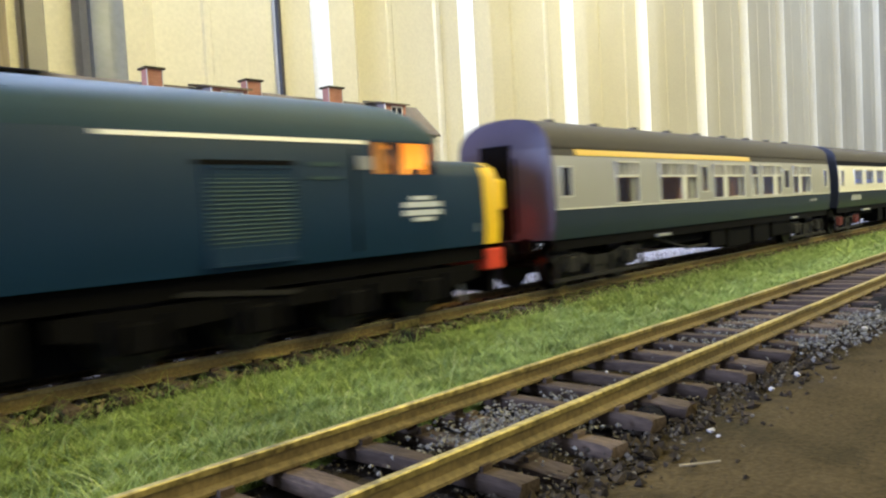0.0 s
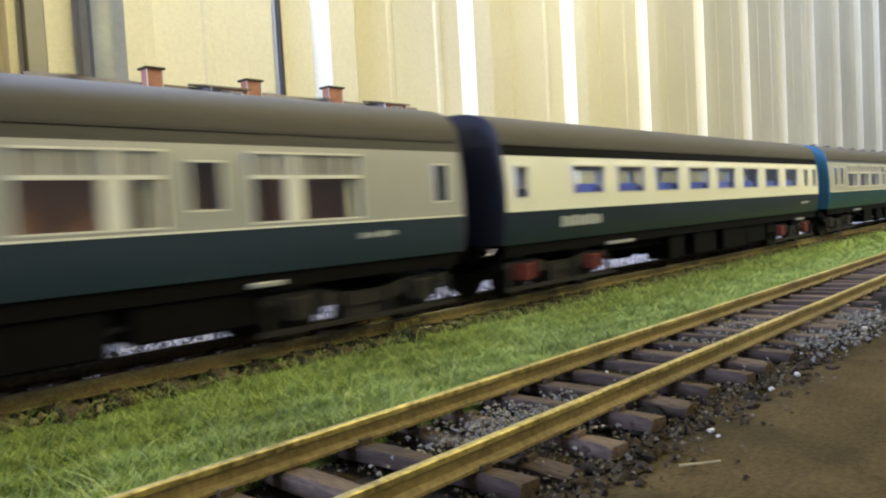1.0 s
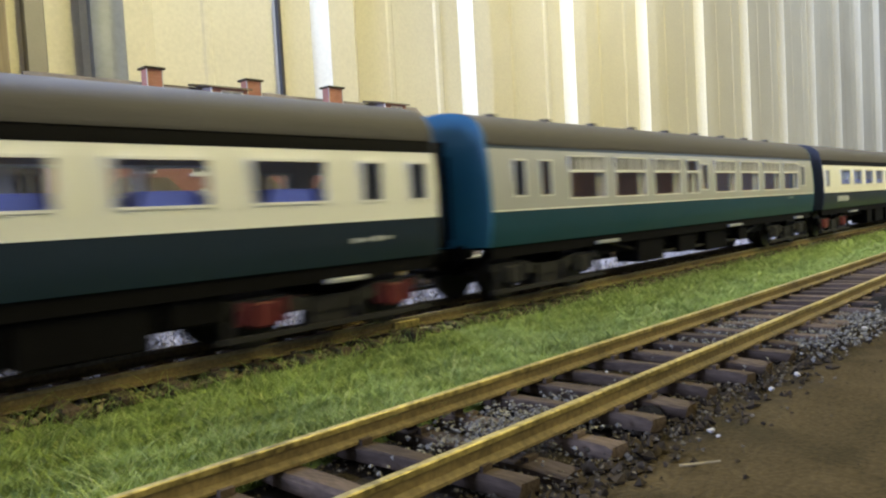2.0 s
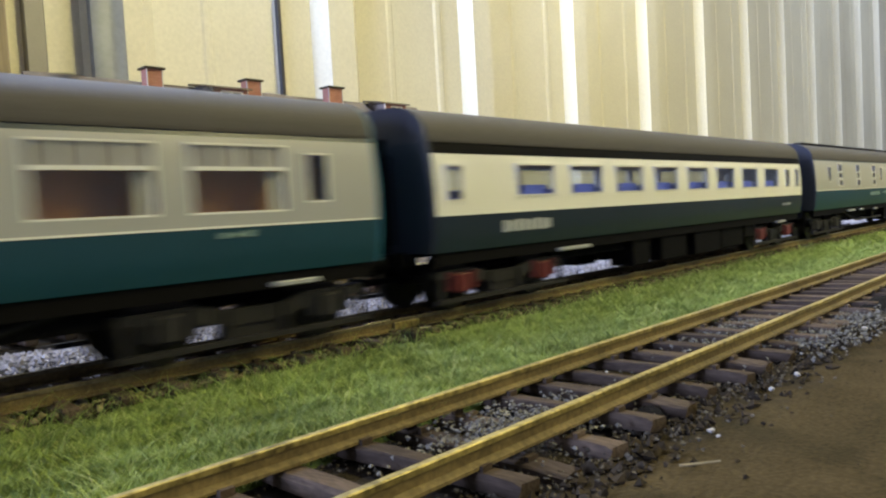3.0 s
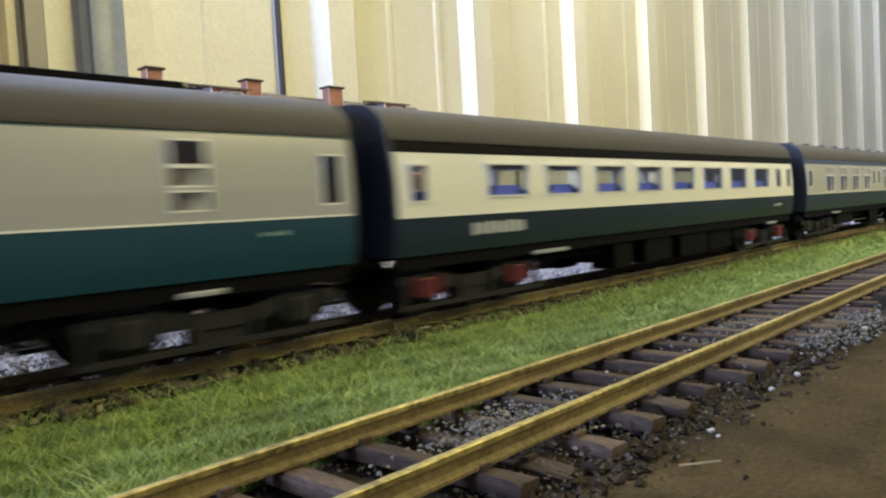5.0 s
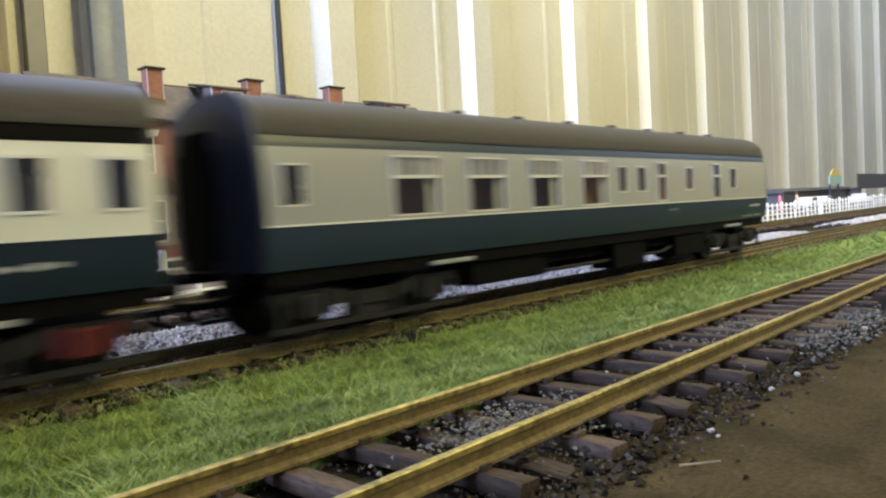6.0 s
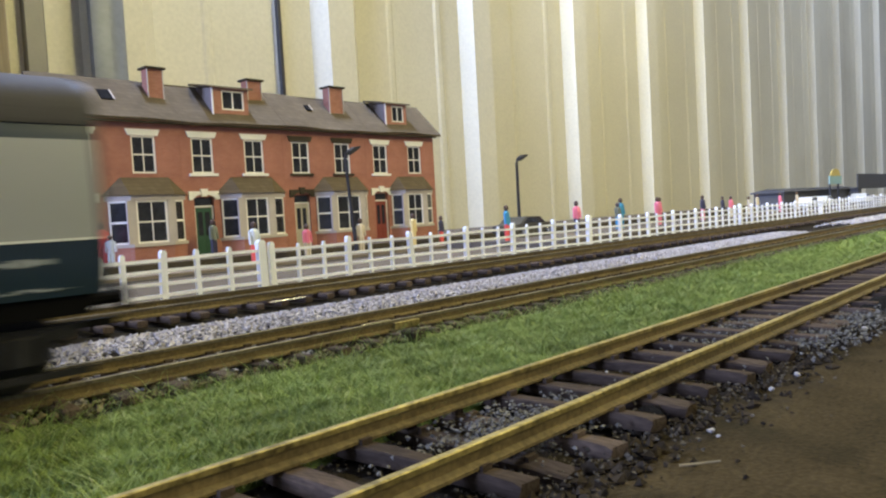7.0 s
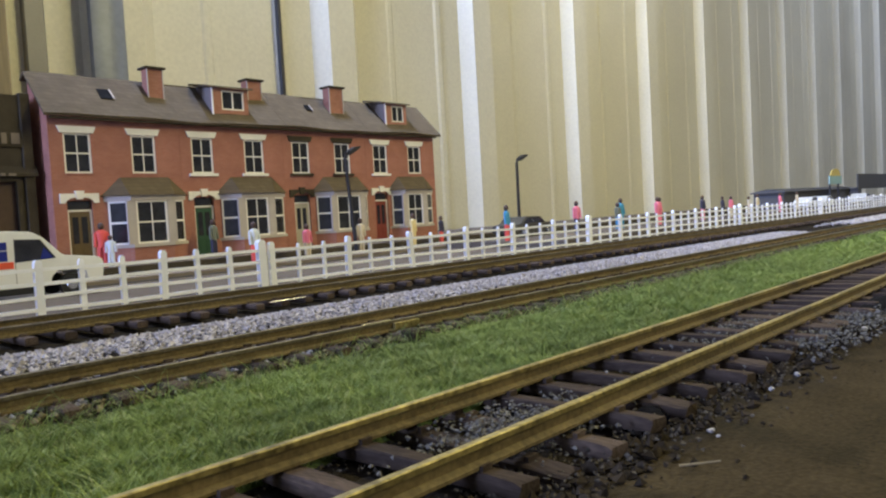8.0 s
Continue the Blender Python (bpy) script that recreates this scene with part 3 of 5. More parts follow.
def grass_strip():
    rs = np.random.RandomState(3)
    tr = []
    for x0, x1, n, size in ((-40, 150, 120000, 0.6), (150, 360, 70000, 0.85), (360, 1200, 30000, 1.8)):
        x = rs.uniform(x0, x1, n)
        far = 119 + 2.0 * np.sin(x * 0.11) + 2 * np.sin(x * 0.37 + 1) + 4 * np.clip((x - 120) / 300, 0, 1)
        y = 69.5 + (far - 69.5) * rs.rand(n) ** 0.92
        edge = np.clip((far - y) / 11, 0.22, 1)
        h = rs.uniform(1.0, 3.0, n) * edge * (0.8 + 0.4 * np.sin(x * 0.31 + y * 0.22) * np.sin(y * 0.4 - x * 0.13)) * size ** 0.3
        tall = rs.rand(n) < 0.018
        h = np.where(tall, rs.uniform(3.2, 6.0, n) * np.clip(edge, 0.5, 1), h)
        tr.append((x, y, h, np.full(n, 0.12 * size)))
    # straggling fibres along the main line's edge
    n = 1500
    x = rs.uniform(-20, 420, n)
    tr.append((x, rs.normal(115.5, 3.2, n), rs.uniform(1.8, 5.2, n), np.full(n, 0.05)))
    x, y, h, w = (np.concatenate(q) for q in zip(*tr))
    n = len(x)
    a = rs.rand(n) * 6.283
    lean = rs.uniform(0.7, 2.2, n) * h
    ba = rs.rand(n) * 6.283
    lx, ly = np.cos(ba) * lean, np.sin(ba) * lean
    wx, wy = np.cos(a) * w, np.sin(a) * w
    z0 = -4.3
    p0 = np.stack([x - wx, y - wy, np.full(n, z0)], 1)
    p1 = np.stack([x + wx, y + wy, np.full(n, z0)], 1)
    p2 = np.stack([x + wx * 0.8 + lx * 0.35, y + wy * 0.8 + ly * 0.35, z0 + h * 0.6], 1)
    p3 = np.stack([x - wx * 0.8 + lx * 0.35, y - wy * 0.8 + ly * 0.35, z0 + h * 0.6], 1)
    p4 = np.stack([x + lx, y + ly, z0 + h], 1)
    vs = np.stack([p0, p1, p2, p3, p4], 1).reshape(-1, 3)
    fs = []
    for i in range(n):
        k = 5 * i
        fs += [(k, k + 1, k + 2, k + 3), (k + 3, k + 2, k + 4)]
    m = bpy.data.materials.new("static_grass")
    m.use_nodes = True
    nt = m.node_tree
    b = nt.nodes["Principled BSDF"]
    b.inputs["Roughness"].default_value = 0.6
    b.inputs["Specular IOR Level"].default_value = 0.25
    geo = nt.nodes.new("ShaderNodeNewGeometry")
    ramp = nt.nodes.new("ShaderNodeValToRGB")
    ramp.color_ramp.elements[0].color = (0.115, 0.16, 0.033, 1)
    ramp.color_ramp.elements[1].color = (0.42, 0.41, 0.17, 1)
    for pos, c in ((0.35, (0.152, 0.212, 0.04, 1)), (0.7, (0.192, 0.255, 0.052, 1)), (0.95, (0.25, 0.3, 0.08, 1))):
        e = ramp.color_ramp.elements.new(pos)
        e.color = c
    nt.links.new(geo.outputs["Random Per Island"], ramp.inputs[0])
    co = nt.nodes.new("ShaderNodeTexCoord")
    no = nt.nodes.new("ShaderNodeTexNoise")
    no.inputs["Scale"].default_value, no.inputs["Detail"].default_value = 45, 3
    nt.links.new(co.outputs["Object"], no.inputs["Vector"])
    rng = nt.nodes.new("ShaderNodeMapRange")
    rng.inputs["From Min"].default_value, rng.inputs["From Max"].default_value = 0.3, 0.7
    rng.inputs["To Min"].default_value, rng.inputs["To Max"].default_value = 0.75, 1.3
    nt.links.new(no.outputs["Fac"], rng.inputs["Value"])
    mul = nt.nodes.new("ShaderNodeVectorMath")
    mul.operation = "SCALE"
    nt.links.new(ramp.outputs[0], mul.inputs[0])
    nt.links.new(rng.outputs[0], mul.inputs["Scale"])
    nt.links.new(mul.outputs[0], b.inputs["Base Color"])
    return loose("grass", vs, fs, m, "green static grass tufts between siding and main line", "grass")


grass_strip()
bm = bmesh.new()
cols = []
for i in range(160):
    x = -60 + i * 8
    cols.append([bm.verts.new((x, y, z + 0.5 * noise.noise((x * 0.1, y * 0.1, 1)))) for y, z in ((70.5, -5.6), (75, -3.9), (85, -3.7), (100, -3.8), (112, -4.0), (119, -5.6))])
for i in range(159):
    for j in range(5):
        bm.faces.new((cols[i][j], cols[i + 1][j], cols[i + 1][j + 1], cols[i][j + 1]))
tagged(part("turf", bm, M_TURF, angle=180), "dark green turf mat under the static grass", "turf", kind="structure")


# ---------------------------------------------------------------- white fence
def post_mesh(w, d, z0, z1):
    return prism([(-w / 2, z0), (w / 2, z0), (w / 2, z1 - 0.9), (w / 4, z1), (-w / 4, z1), (-w / 2, z1 - 0.9)], -d / 2, d / 2, axis="y")


def fence():
    fc = thing("fence", "white plastic post and rail fence beside the track", "fence")
    sorts = {"stout": part("post", post_mesh(2.3, 1.8, -0.6, 16.6), M_WHITE, fc),
             "slim": part("post", post_mesh(1.25, 1.2, -0.6, 15.3), M_WHITE, fc),
             "mid": part("post", post_mesh(1.7, 1.4, -0.6, 16.0), M_WHITE, fc),
             "gate": part("post", post_mesh(3.4, 2.4, -0.6, 17.6), M_WHITE, fc)}
    places = [("stout" if x in (40, 80.0, 119.5) else "mid", x) for x in (27, 40, 53, 66, 80.0, 92.8, 105.8, 119.5, 132.6, 145.6)]
    places += [("gate", 159.3), ("stout", 163.8)]
    k, x = 1, 163.8 + 12.55
    while x < 1500:
        if abs(x - 397.5) < 6:
            places += [("gate", x)]
        else:
            places.append(("stout" if k % 3 == 0 else "slim", x))
        k, x = k + 1, x + 12.75
    places.append(("gate", 634))
    places.append(("gate", 862))
    used = set()
    for kind, x in places:
        lean = rnd.uniform(-1.5, 1.5) + (7 if abs(x - 240) < 3 else 0)
        m = at(x, Y_FENCE, 0, 0, -lean, 0)
        if kind not in used:
            sorts[kind].matrix_basis = m
            used.add(kind)
        else:
            again("post", sorts[kind], fc, m)
    runs = [(-20, 160), (162, 397), (398, 634), (635, 862), (863, 1500)]
    for x0, x1 in runs:
        for z in (13.4, 9.4, 5.2, 1.2):
            bm = bmesh.new()
            n = int((x1 - x0) / 13) + 1
            lastv = None
            for i in range(n + 1):
                xx = x0 + (x1 - x0) * i / n
                zz = z + 0.22 * math.sin(xx * 0.09 + z)
                v = [bm.verts.new((xx, Y_FENCE + yy, zz + q)) for yy, q in ((-0.9, -0.55), (-0.1, -0.55), (-0.1, 0.55), (-0.9, 0.55))]
                if lastv:
                    for a in range(4):
                        bm.faces.new((lastv[a], lastv[(a + 1) % 4], v[(a + 1) % 4], v[a]))
                else:
                    bm.faces.new(v)
                lastv = v
            bm.faces.new(lastv[::-1])
            part("rail", bm, M_WHITE, fc)
    return fc


fence()


# ---------------------------------------------------------------- the terrace
def sash(parent, x0, x1, z0, z1, y, bars_x=1, material=M_WHITE_PAPER):
    """A sash window set back in the wall: frame, glazing bars, dark printed panes."""
    w = part("window", ring(x0 + 1, x1 - 1, z0 + 1, z1 - 1, 1.0, y + 0.2, y + 1.1), material, parent)
    part("pane", box(x0 + 0.8, x1 - 0.8, y + 0.75, y + 0.95, z0 + 0.8, z1 - 0.8), M_DARKPANE, w, "dark glossy window pane")
    bm = bmesh.new()
    mid = (z0 + z1) / 2
    box(x0 + 1, x1 - 1, y + 0.3, y + 0.74, mid - 0.42, mid + 0.42, bm)
    for k in range(bars_x):
        xx = x0 + (x1 - x0) * (k + 1) / (bars_x + 1)
        box(xx - 0.27, xx + 0.27, y + 0.35, y + 0.74, z0 + 1, mid - 0.42, bm)
        box(xx - 0.27, xx + 0.27, y + 0.35, y + 0.74, mid + 0.42, z1 - 1, bm)
    part("glazing_bar", bm, material, w)
    return w


def terraced_house(k, label, door_mat, bay_plan, dormer=None, chimney=None, skylight=None, dark_lintels=False, sills=(True, True)):
    h = thing("terraced_house", label, "house", "terraced houses", m=at(143 + 71.5 * k, Y_HOUSE, 6.2))
    w, ez, rz, ry = 71.4, 79.6, 103.2, 20.0
    wins = [(7.0, 21.0, 49.4, 70.6), (42.6, 56.6, 49.4, 70.6)]
    door = (6.6, 19.4, 0, 35.2)
    front = panel(0, w, 0, ez, wins + [door, (bay_plan[0] + 3, bay_plan[1] - 3, 4, 34)], lambda z: 0.0, 1.6)
    part("front_wall", front, M_BRICK, h, "printed red brick front wall")
    for x, nm in ((0, "side_wall"), (w - 1.6, "side_wall")):
        part(nm, prism([(1.6, 0), (22, 0), (22, rz - 2.4), (ry, rz - 1.2), (1.6, ez + 3)], x, x + 1.6), M_BRICK, h)
    part("back_wall", box(0, w, 22, 23.6, 0, rz - 2.5), M_BRICK, h)
    over = 3.0 if k in (0, 3) else 0
    x0, x1 = (-over if k == 0 else 0), w + (4.0 if k == 3 else 0)
    slope = prism([(-5, ez - 1.2), (ry, rz), (ry, rz + 1.3), (-5.6, ez + 0.1)], x0, x1)
    # the card roof sags and bends a little along its length
    cuts = [x0 + (x1 - x0) * i / 12 for i in range(1, 12)]
    for x in cuts:
        bmesh.ops.bisect_plane(slope, geom=slope.verts[:] + slope.edges[:] + slope.faces[:], plane_co=(x, 0, 0), plane_no=(1, 0, 0))
    for v in slope.verts:
        u = (v.co.x + 71.5 * k) * 0.055
        v.co.z += 0.55 * math.sin(u) + 0.3 * math.sin(2.3 * u + 1) - 0.1
    roof = part("roof", slope, M_SLATE, h, "grey slate card roof", angle=40)
    part("back_roof", prism([(ry + 0.05, rz), (25.5, rz - 3.2), (25.5, rz - 1.9), (ry + 0.05, rz + 1.3)], x0, x1), M_SLATE, roof)
    part("gutter", box(0, w, -4.4, -3.0, ez - 2.4, ez - 1.3, bevel=0.2), M_DARKSTONE, h)
    lint = M_DARKSTONE if dark_lintels else M_WHITE_PAPER
    for (a, b, z0, z1), sill in zip(wins, sills):
        sash(h, a, b, z0, z1, 0.2)
        part("lintel", prism([(a - 1.5, z1), (b + 1.5, z1), (b + 3, z1 + 3.6), (a - 3, z1 + 3.6)], -0.7, 1.0, axis="y"), lint, h, "flared lintel")
        part("sill", box(a - 2.2, b + 2.2, -1.2, 0.8, z0 - 1.6, z0) if sill else box(a, b, -0.5, 0.8, z0 - 0.7, z0), lint if sill else M_BRICK, h)
    # front door with arched lintel and fanlight
    a, b, _, zt = door
    dr = part("front_door", box(a + 1, b - 1, 1.7, 2.4, 0.8, 29), door_mat, h, "panelled front door")
    for u in (a + 2.6, a + 7.2):
        part("door_glass", box(u, u + 3.0, 1.5, 1.72, 12.5, 26.5), M_DARKPANE, dr, "dark glazed door panel")
        part("door_panel", box(u, u + 3.0, 1.45, 1.72, 3, 10.5, bevel=0.2), door_mat, dr)
    part("door_frame", ring(a + 1, b - 1, 0.6, 29.3, 1.0, 1.2, 2.0), M_WHITE_PAPER, dr)
    part("fanlight", box(a + 0.8, b - 0.8, 1.7, 2.1, 30.4, 34.8), M_DARKPANE, dr, "dark fanlight over the door")
    arch = [(a - 3.5, zt - 1.5), (a - 1.0, zt - 1.5)]
    arch += [((a + b) / 2 - (b - a + 2) / 2 * math.cos(t), zt - 1.5 + 3.2 * math.sin(t)) for t in np.linspace(0.15, math.pi - 0.15, 9)]
    arch += [(b + 1, zt - 1.5), (b + 3.5, zt - 1.5), (b + 3.5, zt + 3.6), (a - 3.5, zt + 3.6)]
    part("door_arch", prism(arch, -0.9, 0.2, axis="y"), lint, h, "arched door head")
    part("keystone", prism([((a + b) / 2 - 1.6, zt + 0.5), ((a + b) / 2 + 1.6, zt + 0.5), ((a + b) / 2 + 2.4, zt + 5), ((a + b) / 2 - 2.4, zt + 5)], -1.3, 0.1, axis="y"), lint, h)
    part("door_step", box(a - 1, b + 1, -4, 1.5, 0, 0.8, bevel=0.2), M_KERB, h)
    # bay window: splayed sides, brick plinth, slate hood
    bx0, bx1, c0, c1 = bay_plan
    d = -8.0
    plan = [(bx0, 0), (c0, d), (c1, d), (bx1, 0)]
    bay = part("bay_window", prism(plan + [(bx1, 1.2), (bx0, 1.2)], 0, 8.5, axis="z"), M_BRICK, h, "brick plinth of a bay window")
    part("bay_sill", prism([(bx0 - 0.8, 0), (c0 - 0.3, d - 0.8), (c1 + 0.3, d - 0.8), (bx1 + 0.8, 0)], 8.5, 10.3, axis="z"), M_GREY_STONE, bay, "grey stone sill")
    part("bay_head", prism([(bx0 - 0.6, 0), (c0 - 0.2, d - 0.5), (c1 + 0.2, d - 0.5), (bx1 + 0.6, 0)], 34.0, 36.8, axis="z"), M_GREY_STONE, bay, "grey stone head")
    for u, v in plan:
        u2 = min(max(u, bx0 + 1.6), bx1 - 1.6)
        wide = 2.5 if v < 0 else 1.7
        part("mullion", prism([(u2 - wide, v + 0.05), (u2 + wide, v + 0.05), (u2 + wide, v + 1.5), (u2 - wide, v + 1.5)], 10.3, 34, axis="z"), M_GREY_STONE, bay, "grey stone mullion")
    sash(bay, c0 + 2.6, c1 - 2.6, 10.3, 34, d + 0.2)
    for (ax, ay), (ex, ey) in ((plan[0], plan[1]), (plan[2], plan[3])):
        n = Vector((ex - ax, ey - ay, 0))
        ln = n.length
        s = part("splay_window", ring(2.4, ln - 2.4, 11.3, 33, 1.0, 0.1, 0.9), M_WHITE_PAPER, bay)
        s.matrix_basis = Matrix.Translation((ax * MM, ay * MM, 0)) @ Matrix.Rotation(math.atan2(n.y, n.x), 4, "Z")
        p = part("splay_pane", box(2.2, ln - 2.2, 0.5, 0.8, 11, 33.4), M_DARKPANE, bay, "dark glossy window pane")
        p.matrix_basis = s.matrix_basis
        q = part("splay_rail", box(2.4, ln - 2.4, 0.15, 0.48, 21.6, 22.8), M_WHITE_PAPER, bay)
        q.matrix_basis = s.matrix_basis
    hood = bmesh.new()
    low = [hood.verts.new(c) for c in ((bx0 - 2.2, 0, 36.8), (c0 - 1.2, d - 2.2, 36.8), (c1 + 1.2, d - 2.2, 36.8), (bx1 + 2.2, 0, 36.8))]
    up = [hood.verts.new(c) for c in ((bx0 + 9, 0, 47.2), (bx1 - 9, 0, 47.2))]
    for f in ((low[0], low[1], up[0]), (low[1], low[2], up[1], up[0]), (low[2], low[3], up[1]), (low[3], low[2], low[1], low[0]), (low[0], up[0], up[1], low[3])):
        hood.faces.new(f)
    part("bay_roof", hood, M_SLATE, bay, "sloping slate bay roof", angle=5)

    def on_roof(y):
        return ez + (rz - ez) * (y + 5) / (ry + 5)
    if chimney:
        cx, cy, ch = chimney
        c = part("chimney", box(cx - ch, cx + ch, cy - 3.6, cy + 3.6, on_roof(cy - 3.6) - 3, 110.6), M_CHIMNEY, h, "square red brick chimney stack")
        part("chimney_cap", prism([(cx - ch - 1.5, cy - 5.2), (cx + ch + 1.5, cy - 5.2), (cx + ch + 1.5, cy + 5.2), (cx - ch - 1.5, cy + 5.2)], 110.6, 111.8, axis="z"), M_DARKSTONE, c, "flat dark chimney cap")
        bm = bmesh.new()
        for a in (-1, 1):
            box(cx + a * ch - 0.3, cx + a * ch + 0.3, cy - 4.0, cy - 3.3, on_roof(cy - 3.6), 110.4, bm)
        part("chimney_corner", bm, M_GREY_STONE, c, "pale worn card corner")
    if dormer:
        dx0, dx1 = dormer
        low = on_roof(1)
        hole = (dx0 + 6.5, dx1 - 3.0, low + 3.2, 100.4)
        d0 = part("dormer", panel(dx0, dx1, low - 0.5, 101.9, [hole], lambda z: 1.0, 1.2), M_CHIMNEY, roof, "roof dormer with brick front")
        prof = [(2.25, on_roof(2.2) - 1), (19, on_roof(19) - 1), (19, 104.4), (2.25, 101.8)]
        for x in (dx0, dx1 - 1.2):
            part("dormer_cheek", prism(prof, x, x + 1.2), M_CHEEK, d0, "grey dormer cheek")
        part("dormer_corner", box(dx0 - 0.15, dx0 + 0.7, 0.6, 1.4, low, 101.8), M_WHITE_PAPER, d0, "pale worn card edge")
        part("dormer_roof", prism([(-1.6, 101.3), (-1.2, 102.4), (ry + 1, 106.4), (ry + 1, 105)], dx0 - 4, dx1 + 2.5), M_SLATE, d0, "flat slate dormer roof")
        dw = part("window", ring(hole[0] + 0.9, hole[1] - 0.9, hole[2] + 0.9, hole[3] - 0.9, 0.9, 1.2, 2.0), M_WHITE_PAPER, d0)
        part("pane", box(hole[0] + 0.7, hole[1] - 0.7, 1.75, 1.95, hole[2] + 0.7, hole[3] - 0.7), M_DARKPANE, dw, "dark glossy window pane")
        mid = (hole[0] + hole[1]) / 2
        part("glazing_bar", box(mid - 0.4, mid + 0.4, 1.3, 1.74, hole[2] + 0.9, hole[3] - 0.9), M_WHITE_PAPER, dw)
    if skylight:
        sx, sy, sw, sl = skylight
        m = Matrix.Translation(Vector((sx, sy, on_roof(sy) + 1.75)) * MM) @ Matrix.Rotation(math.atan2(rz - ez, ry + 5), 4, "X")
        s = part("skylight", box(-sw / 2, sw / 2, -sl / 2, sl / 2, -0.2, 0.2), M_SKYLIGHT, roof, "small dark skylight")
        s.matrix_basis = m
        f = part("skylight_edge", box(sw / 2, sw / 2 + 0.8, -sl / 2, sl / 2, -0.2, 0.4), M_GREY_STONE, s)
        f.matrix_basis = Matrix.Identity(4)
    return h


D_OCHRE = paint("ochre_door_paint", (0.12, 0.082, 0.035), 0.5)
D_GREEN = paint("green_door_paint", (0.025, 0.08, 0.04), 0.5)
D_CREAM = paint("cream_door_paint", (0.5, 0.45, 0.33), 0.5)
D_RED = paint("red_door_paint", (0.22, 0.045, 0.03), 0.5)
terraced_house(0, "red brick terraced house with ochre door and skylight", D_OCHRE, (26.0, 72.0, 36.8, 59.8), sills=(False, False), chimney=(64.2, 13, 4.6), skylight=(34, 8, 6.5, 9))
terraced_house(1, "red brick terraced house with green door and dormer", D_GREEN, (22.8, 70.3, 33.7, 55.2), dormer=(23.5, 48.5), chimney=(61.9, 17, 5.2))
terraced_house(2, "red brick terraced house with sooty lintels, cream door", D_CREAM, (23.0, 71.0, 33.8, 59.8), chimney=(54.2, 12, 6.0), skylight=(30, 10, 4, 6), dark_lintels=True)
terraced_house(3, "red brick terraced house with red door and dormer", D_RED, (21.5, 67.4, 30.0, 51.0), dormer=(22.8, 44.5), sills=(True, False))

# dark stone building beside the terrace
pub = thing("stone_building", "dark stone building in shade beside the terrace", "building", m=at(25.5, Y_HOUSE + 10, 6.2))
part("wall", panel(0, 113, 0, 90, [(88, 104, 0, 46), (20, 60, 8, 40)], lambda z: 0.0, 2.0), M_DARKSTONE, pub)
part("side_wall", prism([(2, 0), (60, 0), (60, 70), (31, 92), (2, 88)], 111, 113), M_DARKSTONE, pub)
part("side_wall", prism([(2, 0), (60, 0), (60, 70), (31, 92), (2, 88)], 0, 2), M_DARKSTONE, pub)
part("back_wall", box(0, 113, 60, 62, 0, 70), M_DARKSTONE, pub)
part("gable_pier", box(108, 113, -1.5, 6, 0, 91, bevel=0.4), M_DARKSTONE, pub)
part("roof", prism([(2.2, 88), (31, 93), (63, 70), (63, 71.4), (31, 94.4), (2.2, 89.4)], -2, 108), M_DARKSTONE, pub)
part("door", box(88, 104, 2.1, 3.0, 0, 46), M_DARKWOOD, pub, "dark recessed door")
part("door_surround", ring(88, 104, 0.5, 46, 2.2, -1.0, 0.6), M_DARKSTONE, pub)
part("canopy", prism([(-3, 50), (0, 54), (0, 48.4), (-3, 48.4)], 70, 114), M_DARKSTONE, pub)
part("fascia_writing", join(box(96.5, 98.6, -3.4, -3.05, 48.6, 50), box(100, 103.4, -3.4, -3.05, 48.6, 50)), M_KERB, pub, "worn pale lettering")
sg = part("sign_board", box(72, 110, -1.2, -0.1, 63.5, 72), M_DARKSTONE, pub)
part("sign_writing", join(box(94, 97, -1.6, -1.25, 65, 70.5), join(box(98.5, 101, -1.6, -1.25, 65, 70.5), box(103, 107, -1.6, -1.25, 65, 70.5))), M_KERB, sg, "worn pale lettering")
part("window", box(20, 60, 0.9, 1.5, 8, 40), M_DARKPANE, pub)


# ---------------------------------------------------------------- street lamps
def street_lamp(x, y, z, height, lean, label):
    s = thing("street_lamp", label, "street lamp", "street lamps", m=at(x, y, z, 0, lean, 0))
    part("base", rod((0, 0, 0), (0, 0, 5), 1.5, r2=1.2), M_LAMPBLACK, s)
    part("column", rod((0, 0, 4.8), (0, 0, height - 4), 1.35, r2=1.05), M_LAMPBLACK, s)
    bm = rod((0, 0, height - 4.5), (1.2, 0, height - 1), 0.85)
    rod((1.2, 0, height - 1), (4, 0, height + 0.5), 0.75, bm)
    part("arm", bm, M_LAMPBLACK, s)
    head = part("lantern", prism([(2.2, height - 2.2), (5.5, height - 1.7), (13, height + 1.9), (13.4, height + 3.0), (8, height + 2.6), (3, height + 0.4)], -2.1, 2.1, axis="y", bevel=0.35), M_LAMPBLACK, s, "dark lantern head")
    part("lens", prism([(4, height - 2.3), (10, height + 0.3), (10, height + 0.6), (4, height - 1.9)], -1.4, 1.4, axis="y"), M_DARKPANE, head)
    return s


street_lamp(315.7, 372, 1.8, 65.5, -4.8, "leaning black street lamp on the pavement")
street_lamp(463, 349, 3.6, 60.0, 0.0, "black street lamp behind the white fence")


# ---------------------------------------------------------------- van and cars
def wheel(parent, x, y, r, side):
    w = part("wheel", rod((x, y - 1.6, r), (x, y + 1.6, r), r, seg=18), M_TYRE, parent, "black tyre")
    part("hubcap", rod((x, y + side * 1.5, r), (x, y + side * 1.95, r), r * 0.5, r2=r * 0.42, seg=14), M_CHROME, w, "silver hubcap")


